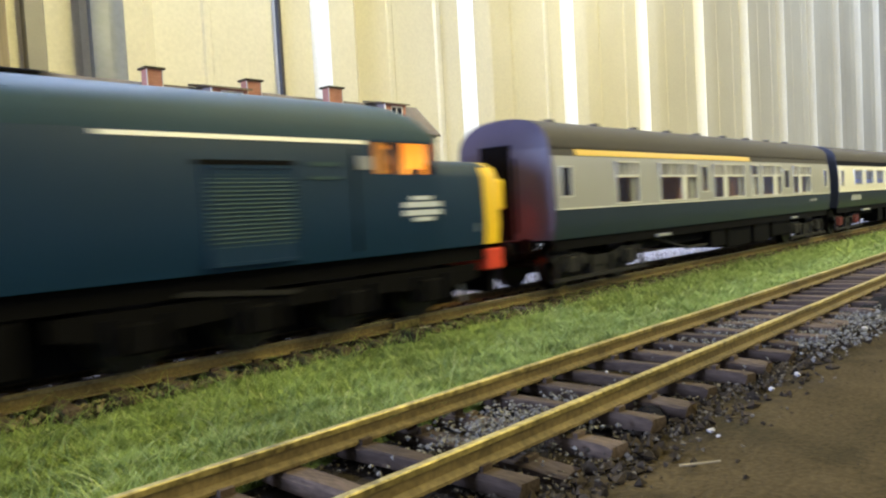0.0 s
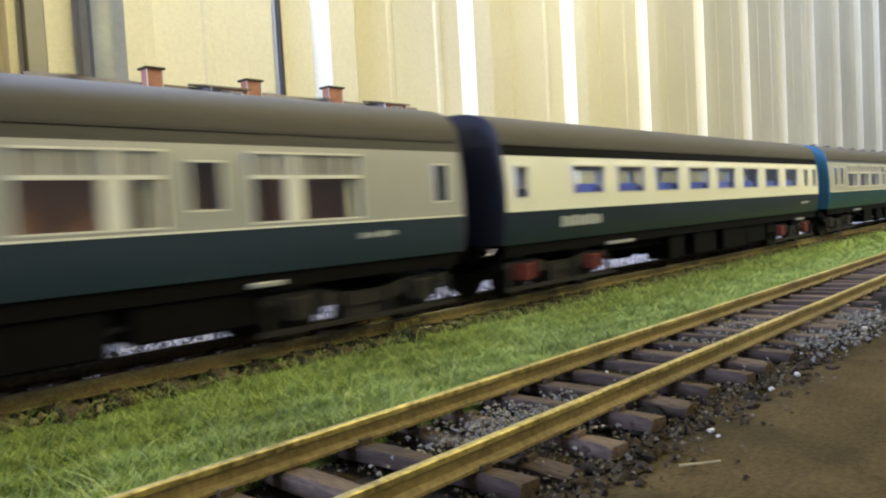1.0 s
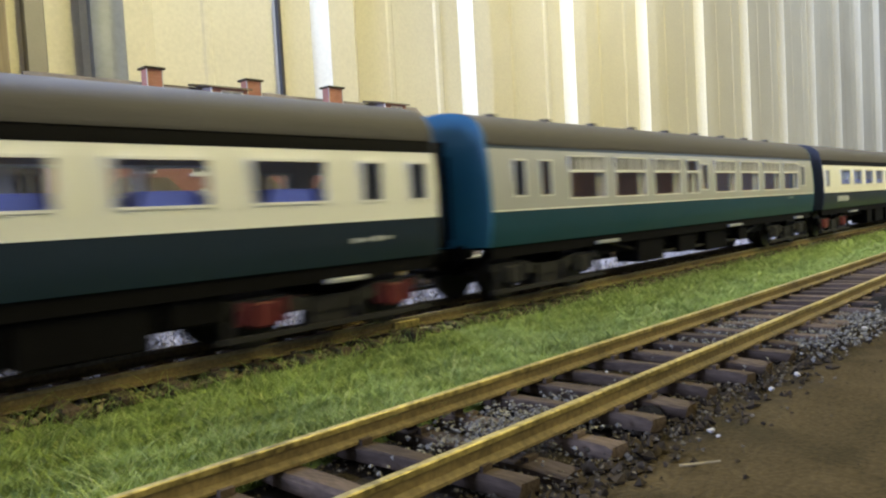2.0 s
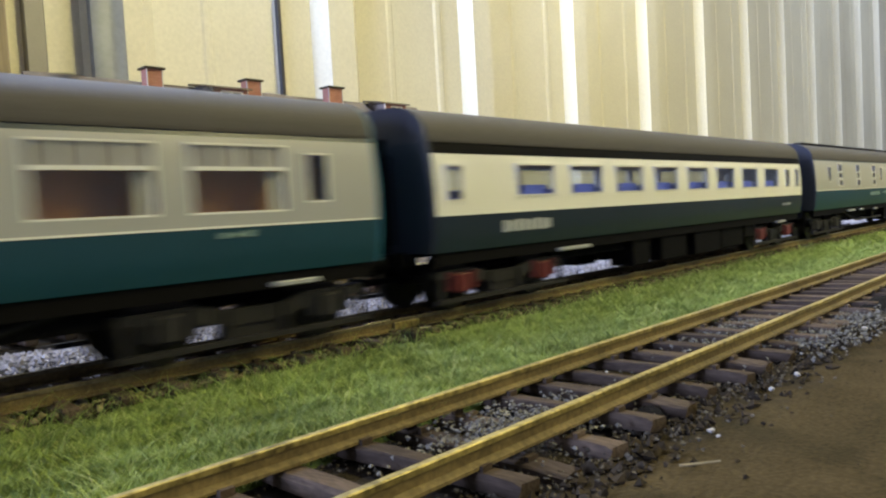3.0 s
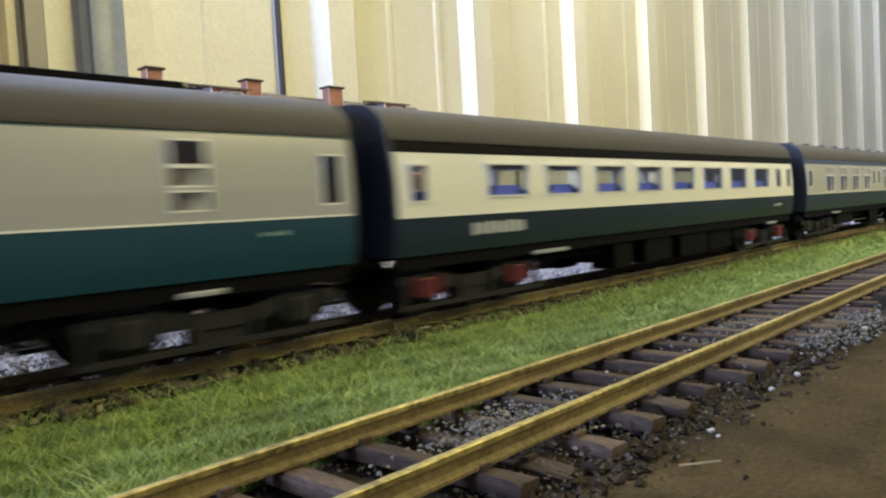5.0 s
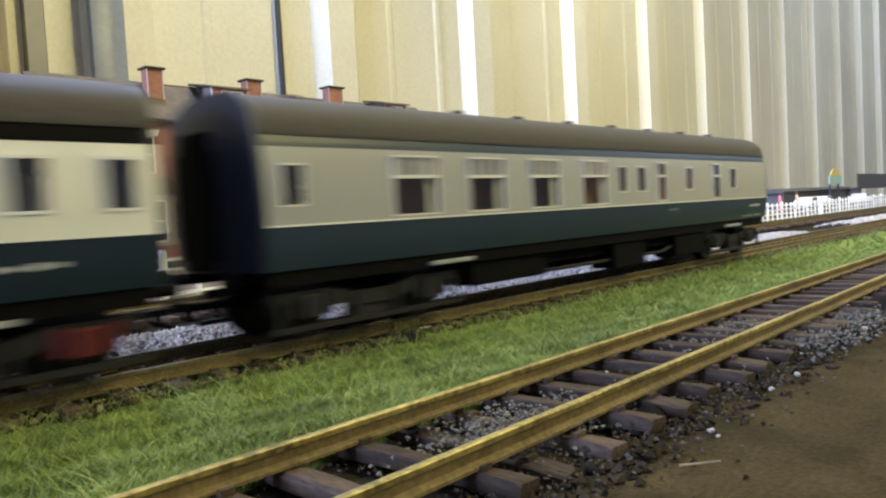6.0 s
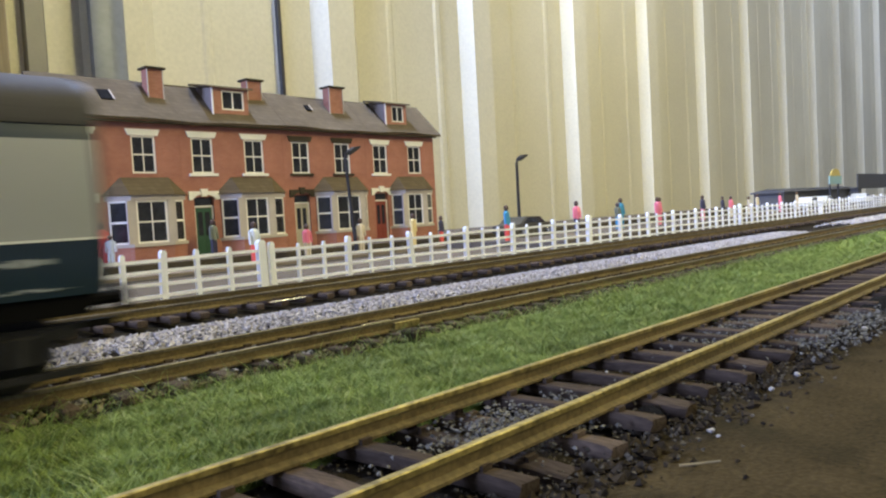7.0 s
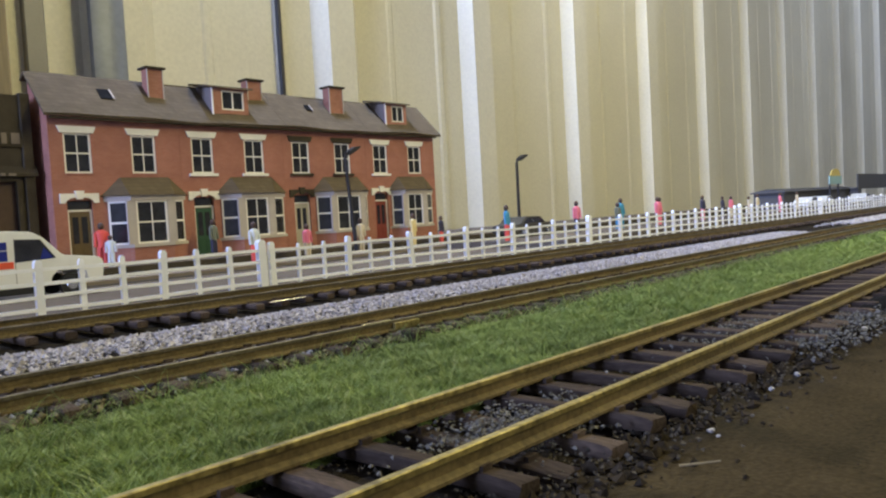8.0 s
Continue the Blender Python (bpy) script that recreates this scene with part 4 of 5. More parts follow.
def van():
    v = thing("van", "cream white van with orange-red stripe and blue windows", "van", m=at(126, 310, -0.6))
    # side outline, front at x = 0, tail at -60
    body = [(-60, 5.0), (-24, 5.0), (-19.5, 5.0), (-19, 8.5), (-15.8, 11.0), (-10.8, 11.2), (-6.6, 9), (-5.6, 5.2), (-1, 5.0), (0.6, 6.2), (1.2, 13.4), (-1.0, 15.0),
            (-14.5, 16.6), (-21.5, 24.0), (-25.5, 26.3), (-34, 27.0), (-58, 26.6), (-60, 24)]
    part("body", prism(body, 0, 25, axis="y", bevel=0.55), M_VAN, v, "cream white van body")
    part("cab_window", prism([(-32.0, 14.8), (-17.2, 15.6), (-22.6, 23.2), (-31.6, 23.6)], -0.12, 0.2, axis="y"), M_DARKPANE, v, "dark cab side window")
    part("seat", prism([(-23, 15.4), (-18.2, 15.9), (-21.5, 20)], -0.2, -0.1, axis="y"), M_VANBLUE, v, "deep blue moulded interior")
    for z0, z1 in ((19.8, 22.8), (15.6, 19.4)):
        part("side_window", box(-58, -34.4, -0.14, 0.2, z0, z1), M_VANBLUE, v, "deep blue side window")
    part("stripe", box(-60, -32.4, -0.16, 0.2, 12.6, 15.2), M_VANSTRIPE, v, "orange-red side stripe")
    part("bumper", box(0.0, 2.4, -0.4, 25.4, 4.8, 6.6, bevel=0.4), M_CHROME, v)
    part("sill", box(-59, -22, 0.4, 24.6, 2.6, 5.0, bevel=0.3), M_TYRE, v)
    part("beacon", rod((-40, 6, 26.8), (-40, 6, 30.5), 1.6, r2=1.3), M_VANBLUE, v, "blue roof beacon")
    part("headlamp", rod((0.4, 4, 10), (1.9, 4, 10), 2.0), M_CHROME, v)
    part("door_line", box(-31.9, -31.7, -0.08, 0.1, 6, 24), M_ROAD, v)
    for x in (-11.6, -48):
        for y, s in ((1.5, -1), (23.5, 1)):
            wheel(v, x, y, 4.6, s)
    return v


van()


def parked_car(x, y, z, material, label):
    c = thing("car", label, "car", "parked cars", m=at(x, y, z))
    prof = [(0, 3), (50, 3), (51, 6.4), (47, 8.8), (38, 9.6), (32, 14.4), (15, 14.7), (8, 9.8), (1, 8.8), (-0.5, 5.6)]
    part("body", prism(prof, 0, 21, axis="y", bevel=0.7), material, c)
    part("side_window", prism([(11, 10.2), (36, 10.0), (31, 13.6), (16, 13.8)], -0.1, 0.3, axis="y"), M_DARKPANE, c)
    for wx in (10, 40):
        for wy, s in ((1.4, -1), (19.6, 1)):
            wheel(c, wx, wy, 4.0, s)


P_OLIVE = paint("dark_olive_car_paint", (0.05, 0.045, 0.03), 0.35)
P_PALE = paint("pale_car_paint", (0.6, 0.62, 0.62), 0.35)
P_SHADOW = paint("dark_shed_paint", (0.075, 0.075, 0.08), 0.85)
parked_car(412, 315, 3.6, P_OLIVE, "dark olive saloon car parked behind the fence")
parked_car(1010, 300, 3.6, P_PALE, "pale silver car parked behind the fence")
parked_car(1075, 300, 3.6, P_PALE, "pale silver car parked behind the fence")
parked_car(1240, 292, 3.6, P_PALE, "pale silver car parked behind the fence")

# far end of the layout: dark lineside sheds and a poster hoarding
sh = thing("lineside_shed", "low dark lineside shed at the far end", "shed", m=at(1052, 345, 3.6))
part("wall", box(0, 350, 0, 40, 0, 22), P_SHADOW, sh)
part("roof", prism([(-3, 22), (43, 22), (43, 24), (20, 28), (-3, 24)], -4, 354), P_SHADOW, sh)
fb = thing("footbridge", "dark footbridge span at the far end of the layout", "bridge", m=at(1363, 330, 3.6))
part("deck", box(0, 900, 0, 30, 22, 25), P_SHADOW, fb)
part("parapet", box(0, 900, -1, 1, 22, 47), P_SHADOW, fb)
part("pier", box(4, 24, 0, 30, 0, 22), P_SHADOW, fb)
part("pier", box(870, 890, 0, 30, 0, 22), P_SHADOW, fb)
hb = thing("hoarding", "teal and yellow poster hoarding on two legs", "sign", m=at(1180, 322, 3.6))
part("board", box(0, 62, 0, 1.5, 31, 43), paint("teal_poster", (0.3, 0.46, 0.46)), hb)
part("header", prism([(6, 43), (56, 43), (50, 51), (38, 54), (14, 51)], 0, 1.5, axis="y"), paint("yellow_poster", (0.6, 0.48, 0.14)), hb)
for x in (8, 50):
    part("leg", box(x, x + 3, 1.5, 3.5, 0, 40), M_LAMPBLACK, hb)


# ---------------------------------------------------------------- model figures (plain pegs in plain colours)
def figure(x, y, z, height, top, low, label):
    bm = bmesh.new()
    s = height / 23.0
    for k in (-1, 1):
        rod((k * 1.3 * s, 0, 0), (k * 1.1 * s, 0, 10.5 * s), 1.1 * s, bm, r2=1.35 * s, seg=8)
    nlow = len(bm.faces)
    prof = [(0, 10, 2.3, 1.7), (0, 13, 2.1, 1.5), (0, 17, 2.9, 1.7), (0, 18.6, 2.4, 1.4), (0, 19.2, 0.9, 0.8)]
    rings = []
    for _, zz, rx, ry in prof:
        rings.append([bm.verts.new((rx * s * math.cos(a), ry * s * math.sin(a), zz * s)) for a in np.linspace(0, 2 * math.pi, 11)[:-1]])
    for a, b in zip(rings, rings[1:]):
        for i in range(10):
            bm.faces.new((a[i], a[(i + 1) % 10], b[(i + 1) % 10], b[i]))
    bm.faces.new(rings[0][::-1])
    bm.faces.new(rings[-1])
    for k in (-1, 1):
        rod((k * 2.8 * s, 0, 18 * s), (k * 3.3 * s, -0.6 * s, 10.5 * s), 0.75 * s, bm, seg=7)
    nmid = len(bm.faces)
    head = bmesh.new()
    bmesh.ops.create_icosphere(head, subdivisions=2, radius=1.65 * s)
    for v in head.verts:
        v.co.z *= 1.2
    bmesh.ops.translate(head, vec=(0, 0, 21.0 * s), verts=head.verts)
    join(bm, head)
    ob = part("model_figure", bm, low, None, angle=60)
    ob.data.materials.append(top)
    ob.data.materials.append(M_DARKWOOD)
    for i, poly in enumerate(ob.data.polygons):
        poly.material_index = 0 if i < nlow else (1 if i < nmid else 2)
    ob.matrix_world = at(x, y, z, 0, 0, rnd.uniform(-22, 22))
    return tagged(ob, label, "figurine", "model figures")


F_RED, F_WHITE, F_PINK, F_GREEN = paint("coral_red_plastic", (0.75, 0.1, 0.08)), paint("white_blue_plastic", (0.65, 0.7, 0.75)), paint("pink_plastic", (0.75, 0.2, 0.28)), paint("sage_plastic", (0.16, 0.18, 0.15))
F_YELLOW, F_BLUE, F_NAVY, F_CREAM = paint("pale_yellow_plastic", (0.75, 0.62, 0.32)), paint("sky_blue_plastic", (0.06, 0.3, 0.55)), paint("dark_navy_plastic", (0.04, 0.04, 0.08)), paint("cream_trouser_plastic", (0.6, 0.52, 0.38))
figure(157.6, 385, 6.2, 22.8, F_RED, F_RED, "coral red plastic figurine beside the van")
figure(160.2, 381, 6.2, 16.2, F_WHITE, F_WHITE, "small white plastic figurine beside a red one")
figure(224, 391, 6.2, 22.0, F_GREEN, F_NAVY, "sage green plastic figurine before a green door")
figure(228, 355, 1.8, 23.5, F_WHITE, F_RED, "white and red plastic figurine on the pavement")
figure(266, 358, 1.8, 20.5, F_PINK, F_CREAM, "pink and cream plastic figurine on the pavement")
figure(357, 360, 1.8, 23.5, F_YELLOW, F_YELLOW, "pale yellow plastic figurine on the pavement")
figure(320, 372, 1.8, 22.0, F_CREAM, F_CREAM, "cream plastic figurine beside the leaning street lamp")
figure(386, 361, 1.8, 20.5, F_NAVY, F_RED, "dark plastic figurine at the end of the terrace")
figure(384, 300, 3.6, 23.5, F_BLUE, F_RED, "sky blue plastic figurine behind the fence")
figure(468, 300, 3.6, 24.0, F_PINK, F_NAVY, "pink plastic figurine behind the fence")
figure(526, 299, 3.6, 21.0, F_GREEN, F_BLUE, "dark green plastic figurine behind the fence")
figure(533, 300, 3.6, 24.5, F_BLUE, F_BLUE, "sky blue plastic figurine behind the fence")
figure(596, 300, 3.6, 24.0, F_PINK, F_PINK, "pink plastic figurine behind the fence")
figure(604, 302, 3.6, 23.5, F_PINK, F_PINK, "pink plastic figurine behind the fence")
figure(688, 300, 3.6, 23.5, F_NAVY, F_PINK, "dark plastic figurine behind the fence")
figure(738, 301, 3.6, 21.5, F_NAVY, F_NAVY, "dark plastic figurine behind the fence")
figure(757, 300, 3.6, 21.5, F_PINK, F_CREAM, "pink plastic figurine behind the fence")
figure(805, 300, 3.6, 20.0, F_CREAM, F_CREAM, "cream plastic figurine behind the fence")
figure(830, 300, 3.6, 22.0, F_CREAM, F_WHITE, "cream plastic figurine behind the fence")
figure(902, 300, 3.6, 22.5, F_PINK, F_PINK, "pink plastic figurine behind the fence")
figure(962, 300, 3.6, 22.5, F_CREAM, F_CREAM, "cream plastic figurine behind the fence")


# ---------------------------------------------------------------- the train
HALF = 17.7


def half_width(z):
    """Tumblehome of a coach side."""
    return float(np.interp(z, (12.5, 14.8, 18, 23, 30, 36, 39, 41), (15.6, 16.5, 17.3, 17.7, 17.65, 17.2, 16.8, 16.3)))


def roof_arc(z0, top, inset=0.0, n=18):
    w0 = half_width(z0) - inset
    return [(-w0 * math.copysign(abs(math.cos(a)) ** 0.8, math.cos(a)), z0 + (top - inset - z0) * abs(math.sin(a)) ** 0.85) for a in np.linspace(0, math.pi, n)]


def full_outline(z0, zc, top, inset=0.0):
    left = [(-half_width(z) + inset, z) for z in np.linspace(z0, zc - 0.5, 6)]
    arc = roof_arc(zc, top, inset)
    return left + arc + [(-y, z) for y, z in left[::-1]]


ALL_WHEELS = []


def wheelset(parent, x):
    bm = bmesh.new()
    for s in (-1, 1):
        rod((0, s * 7.3, 0), (0, s * 9.8, 0), 6.9, bm, seg=20)
        rod((0, s * 6.7, 0), (0, s * 7.3, 0), 7.5, bm, seg=20)
        for k in range(4):
            a = k * math.pi / 2
            rod((4.3 * math.cos(a), s * 9.7, 4.3 * math.sin(a)), (4.3 * math.cos(a), s * 10.0, 4.3 * math.sin(a)), 1.0, bm, seg=6)
    rod((0, -12, 0), (0, 12, 0), 1.1, bm, seg=8)
    w = part("wheelset", bm, M_WHEEL, parent, "steel wheels on an axle")
    w.matrix_basis = at(x, 0, 6.9)
    return w


def bogie(parent, x, red, wheelbase=34.0):
    h = wheelbase / 2
    b = part("bogie", box(-h - 4, h + 4, -7, 7, 8.6, 10.4, bevel=0.3), M_BLACK, parent)
    b.matrix_basis = at(x, 0, 0)
    for s in (-1, 1):
        bm = bmesh.new()
        prof = [(-h - 9, 8.2), (-h - 9, 10), (-h + 5, 10.2), (-6, 8.6), (6, 8.6), (h - 5, 10.2), (h + 9, 10), (h + 9, 8.2), (h - 4, 7.4), (6, 5.6), (-6, 5.6), (-h + 4, 7.4)]
        prism(prof, s * 12.2, s * 13.8, bm, axis="y")
        box(-7, 7, s * 12 - 1.2, s * 12 + 1.2, 2.6, 5.8, bm, bevel=0.3)
        part("side_frame", bm, M_IRON, b, "dark bogie side frame")
        for k in (-h, h):
            a = box(k - 2.4, k + 2.4, s * 13.6 - 1.3, s * 13.6 + 1.3, 4.4, 9.2, bevel=0.4)
            rod((k - 4.2, s * 13.6, 5.2), (k - 4.2, s * 13.6, 9.6), 1.25, a)
            rod((k + 4.2, s * 13.6, 5.2), (k + 4.2, s * 13.6, 9.6), 1.25, a)
            part("axlebox", a, M_REDSPRING if red else M_IRON, b, "red axlebox springs" if red else "")
        box_step = box(-h - 10, h + 10, s * 14.6 - 0.7, s * 14.6 + 0.7, 2.4, 3.4)
        for k in (-h - 8, -6, 6, h + 8):
            box(k - 0.5, k + 0.5, s * 14.2 - 0.4, s * 14.2 + 0.4, 3.2, 8.4, box_step)
        part("step_board", box_step, M_IRON, b)
    for k in (-h, h):
        ALL_WHEELS.append(wheelset(b, k))
    return b


def coach(name, label, length, side_low, side_top, end_mat, windows, z_cream=(23.1, 38.1), band=M_BLUEGREY, roof_top=49.7, modern=False,
          red=False, marks=(), stripe=None, walkway=None, seats=None, partition=None, boxes=(), vents=True, silver=()):
    """windows: (x0, x1, z0, z1, split z or 0) measured from the leading end."""
    c = thing(name, label, "railway coach", "coaches of the train")
    x0, x1 = -length / 2, length / 2
    zb, zt = z_cream
    near = windows
    for s in (-1, 1):
        # open coaches: unseen far-side panes enlarged to let more view and light through
        windows = [(a - 3.2, b + 3.2, p - 0.8, 37.2, 0) if b - a > 12 else (a, b, p, q, r) for a, b, p, q, r in near] if modern and s > 0 else near
        hw = [(a + x0, b + x0, p, q) for a, b, p, q, _ in windows]
        up = panel(x0, x1, zb, zt, hw, lambda z: s * half_width(z), -s * 0.9)
        upper = part("upper_side", up, side_top, c, "painted upper body side with window openings")
        if s > 0:
            part("lining", panel(x0 + 1, x1 - 1, 15.5, 40, hw, lambda z: half_width(z) - 1.1, -0.3), M_PINKLINING if modern else M_DARKWOOD, c, "pale rose inner lining" if modern else "dark inner lining")
        part("lower_side", panel(x0, x1, 14.6, zb, [], lambda z: s * half_width(z), -s * 0.9), side_low, c, "dark lower body side")
        part("cantrail", panel(x0, x1, zt, 40.6, [], lambda z: s * (half_width(z) + (0.02 if modern else 0)), -s * 0.9), band, c, "dark band under the roof edge")
        part("waist_line", box(x0 + 0.3, x1 - 0.3, s * half_width(zb) - 0.12, s * half_width(zb) + 0.12, zb - 0.18, zb + 0.18), M_FRAME, c, "thin pale lining")
        for a, b, p, q, split in windows:
            a, b = a + x0, b + x0
            y = s * half_width((p + q) / 2)
            fw, proud = (0.5, 0.4) if modern else (0.35, 0.2)
            fr = ring(a + fw, b - fw, p + fw, q - fw, fw, y - proud, y + proud)
            if split:
                box(a + fw, b - fw, y - 0.25, y + 0.25, split - 0.35, split + 0.35, fr)
            w = part("window", fr, M_BRIGHTFRAME if modern else M_FRAME, upper, "pale window frame")
            g = part("pane", box(a + 0.2, b - 0.2, y - s * 0.62 - 0.1, y - s * 0.62 + 0.1, p + 0.2, (split or q) - 0.2), M_GLASS, w, "clear coach window pane")
            g.visible_shadow = False
            if split:
                wide = b - a > 10
                v = part("vent", box(a + 0.3, b - 0.3, y - s * 0.5 - 0.12, y - s * 0.5 + 0.12, split + 0.3, q - 0.3), M_FROST if wide else M_GLASS, w,
                         "frosted sliding vent" if wide else "clear sliding vent")
                v.visible_shadow = wide
                n = 4 if wide else 1
                bm = bmesh.new()
                for k in range(1, n):
                    xx = a + (b - a) * k / n
                    box(xx - 0.2, xx + 0.2, y - 0.15, y + 0.15, split + 0.35, q - 0.4, bm)
                if n > 1:
                    part("vent_bar", bm, M_FRAME, w)
            # a toilet or lobby pane shares one frame with its neighbour, parted by a pale post and curtain
            if b - a > 23 and not modern:
                m = a + (b - a) * (0.36 if a - x0 in (106, 196.6) else 0.64)
                part("window_post", box(m - 2.0, m + 2.0, y - 0.22, y + 0.22, p + 0.3, (split or q) - 0.3), M_FRAME, w, "pale post between two panes")
                part("window_post", box(m - 0.7, m + 0.7, y - 0.26, y + 0.26, (split or p) + 0.3, q - 0.4), M_FRAME, w)
            # pale blind edge beside the larger panes
            if b - a > 7 and not modern:
                part("curtain", box(b - (2.6 if b - a > 10 else 3.2), b - 0.6, y - s * 1.5 - 0.3, y - s * 1.5 + 0.3, p, (split or q) - 0.5), M_FRAME, w, "pale curtain at the window edge")
    # roof with gutter and vents
    roof = part("roof", prism(roof_arc(40.6, roof_top), x0 - 0.2, x1 + 0.2), M_ROOF, c, "grey weathered roof", angle=40)
    for s in (-1, 1):
        part("gutter", box(x0, x1, s * half_width(40.6) - 0.35, s * half_width(40.6) + 0.35, 40.4, 41.0), M_ROOF, roof)
    if vents:
        for k in range(int(length / 26)):
            xx = x0 + 16 + k * 26
            part("roof_vent", prism([(xx - 1.6, roof_top - 1.2), (xx + 1.6, roof_top - 1.2), (xx + 1.1, roof_top + 0.5), (xx - 1.1, roof_top + 0.5)], -6.5, -3.9, axis="y"), M_ROOF, roof)
    if walkway:
        bm = box(walkway[0] + x0, walkway[1] + x0, -6.6, -2.0, roof_top - 0.6, roof_top + 0.9, bevel=0.2)
        part("roof_walkway", bm, M_BLACK, roof, "dark raised strip along the roof")
    # ends, gangways, couplings
    for s, xe in ((-1, x0), (1, x1)):
        e = part("end_wall", prism(full_outline(14.6, 40.6, roof_top - 0.1, 0.05), xe, xe + s * 0.9), end_mat, c, "painted coach end", angle=50)
        bow = bmesh.new()
        rows = []
        for w, z in [(half_width(z), z) for z in np.linspace(14.7, 40, 6)] + [(-y, z) for y, z in roof_arc(40.6, roof_top)[:9]]:
            f = (4.0 if s < 0 else 2.6) * (1 if z < 40 else max(0.25, 1 - (z - 40) / 12))
            w = max(w - 0.15, 0.6)
            rows.append([bow.verts.new((xe + s * p, q, z)) for p, q in ((0.85, -w), (f, -w * 0.5), (f, w * 0.5), (0.85, w))])
        for p, q in zip(rows, rows[1:]):
            for k in range(3):
                bow.faces.new((p[k], p[k + 1], q[k + 1], q[k]))
        bow.faces.new(rows[0])
        bow.faces.new(rows[-1][::-1])
        part("end_bow", bow, end_mat, e, "three-sided bowed end", angle=25)
        gang = bmesh.new()
        for k in range(2):
            gg = 0.5 * (k % 2)
            reach = 3.6 if s < 0 else 2.3
            box(xe + s * (reach + k * 0.6), xe + s * (reach + 0.6 + k * 0.6), -5.4 + gg, 5.4 - gg, 15 + gg, 42 - gg, gang)
        part("gangway", gang, M_BLACK, e, "black ribbed gangway bellows")
        for yy in (-10.5, 10.5):
            bm = rod((xe + s * 0.5, yy, 13.2), (xe + s * 5.2, yy, 13.2), 1.1)
            rod((xe + s * 5.0, yy, 13.2), (xe + s * 5.7, yy, 13.2), 2.3, bm, seg=14)
            part("buffer", bm, M_BLACK, e)
        bm = bmesh.new()
        for yy in (-9, 8.4):
            box(xe + s * 3.4, xe + s * 4.5, yy * 0.8, yy * 0.8 + 0.5, 17, 38, bm)
        part("end_pipe", bm, M_BLACK, e)
    hook = box(x0 - 9.5, x0 + 6, -1.0, 1.0, 7.6, 8.8)
    box(x0 - 9.8, x0 - 8.8, -4.5, 4.5, 7.6, 9.6, hook)
    part("coupling", hook, M_BLACK, c)
    part("coupling", box(x1 - 6, x1 + 8.5, -1.0, 1.0, 7.6, 8.8), M_BLACK, c)
    # floor, solebar, underframe gear
    part("floor_pan", box(x0 + 1, x1 - 1, -15.4, 15.4, 13.9, 15.4), M_BLACK, c)
    for s in (-1, 1):
        part("solebar", box(x0 + 1, x1 - 1, s * 15.2 - 0.6, s * 15.2 + 0.6, 11.6, 14.6), M_BLACK, c, "black solebar")
    part("centre_sill", box(x0 + 52, x1 - 52, -12, 12, 8.8 if modern else 8.2, 13.9), M_BLACK, c, "black underframe centre sill")
    for a, b, z, y in boxes:
        part("equipment_box", box(a + x0, b + x0, y, y + 9, z, 12.6, bevel=0.4), M_BLACK, c, "black underframe equipment box")
        part("equipment_box", box(a + x0, b + x0, -y - 9, -y, z, 12.6, bevel=0.4), M_BLACK, c)
    if not modern:
        for s in (-1, 1):
            bm = rod((x0 + 62, s * 13, 11.8), (x0 + 90, s * 13, 6.2), 0.55)
            rod((x0 + 90, s * 13, 6.2), (x1 - 90, s * 13, 6.2), 0.55, bm)
            rod((x1 - 90, s * 13, 6.2), (x1 - 62, s * 13, 11.8), 0.55, bm)
            part("truss_rod", bm, M_IRON, c)
    for a, b, z in silver:
        part("footstep", box(a + x0, b + x0, -17.2, -15.9, z - 0.5, z + 0.45, bevel=0.15), M_SILVER, c, "pale metal footstep")
    bogie(c, x0 + 28.5, red)
    bogie(c, x1 - 28.5, red)
    # inside
    if seats:
        first = None
        for k in range(seats[2]):
            xx = x0 + seats[0] + k * seats[1]
            for s in (-1, 1):
                if first is None:
                    bm = prism([(-7.5, 15.4), (7.5, 15.4), (7.2, 24), (5.6, 30.2), (-5.6, 30.2), (-7.2, 24)], -3.4, 3.4, axis="y", bevel=0.3)
                    first = part("seat", bm, M_SEATBLUE, c, "blue moulded back-to-back seat")
                    first.matrix_basis = at(xx, s * 12, 0)
                else:
                    again("seat", first, c, at(xx, s * 12, 0))
    if partition:
        y, material = partition
        part("corridor_wall", box(x0 + 26, x1 - 8, y, y + 0.8, 15.4, 39.5), material, c, "brown compartment partition")
        for k in range(0 if modern else 8):
            xx = x0 + 29 + k * 25
            part("cross_wall", box(xx, xx + 0.8, -15, y, 15.4, 38), material, c)
    for i, (a, b, z0, z1, faint) in enumerate(marks):
        bm = bmesh.new()
        n = max(3, int((b - a) / 2.4))
        for k in range(n):
            u, v = a + (b - a) * k / n, a + (b - a) * (k + 0.78) / n
            y = -half_width((z0 + z1) / 2)
            box(u + x0, v + x0, y - 0.14, y + 0.2, z0 + 0.25 * (k % 2), z1 - 0.2 * ((k + 1) % 3), bm)
        part("lettering", bm, M_MARKDIM if faint else M_MARK, c, "small pale lettering")
    if stripe:
        y = -half_width(39.2)
        part("first_class_stripe", panel(stripe[0] + x0, stripe[1] + x0, 38.3, 40.1, [], lambda z: -half_width(z) - 0.12, 0.3), M_YSTRIPE, c, "yellow first-class stripe")
    return c


def big(a, b):
    return (a, b, 23.8, 36.9, 32.3)


def plain(a, b, z0=26.4, z1=35.2):
    return (a, b, z0, z1, 0)


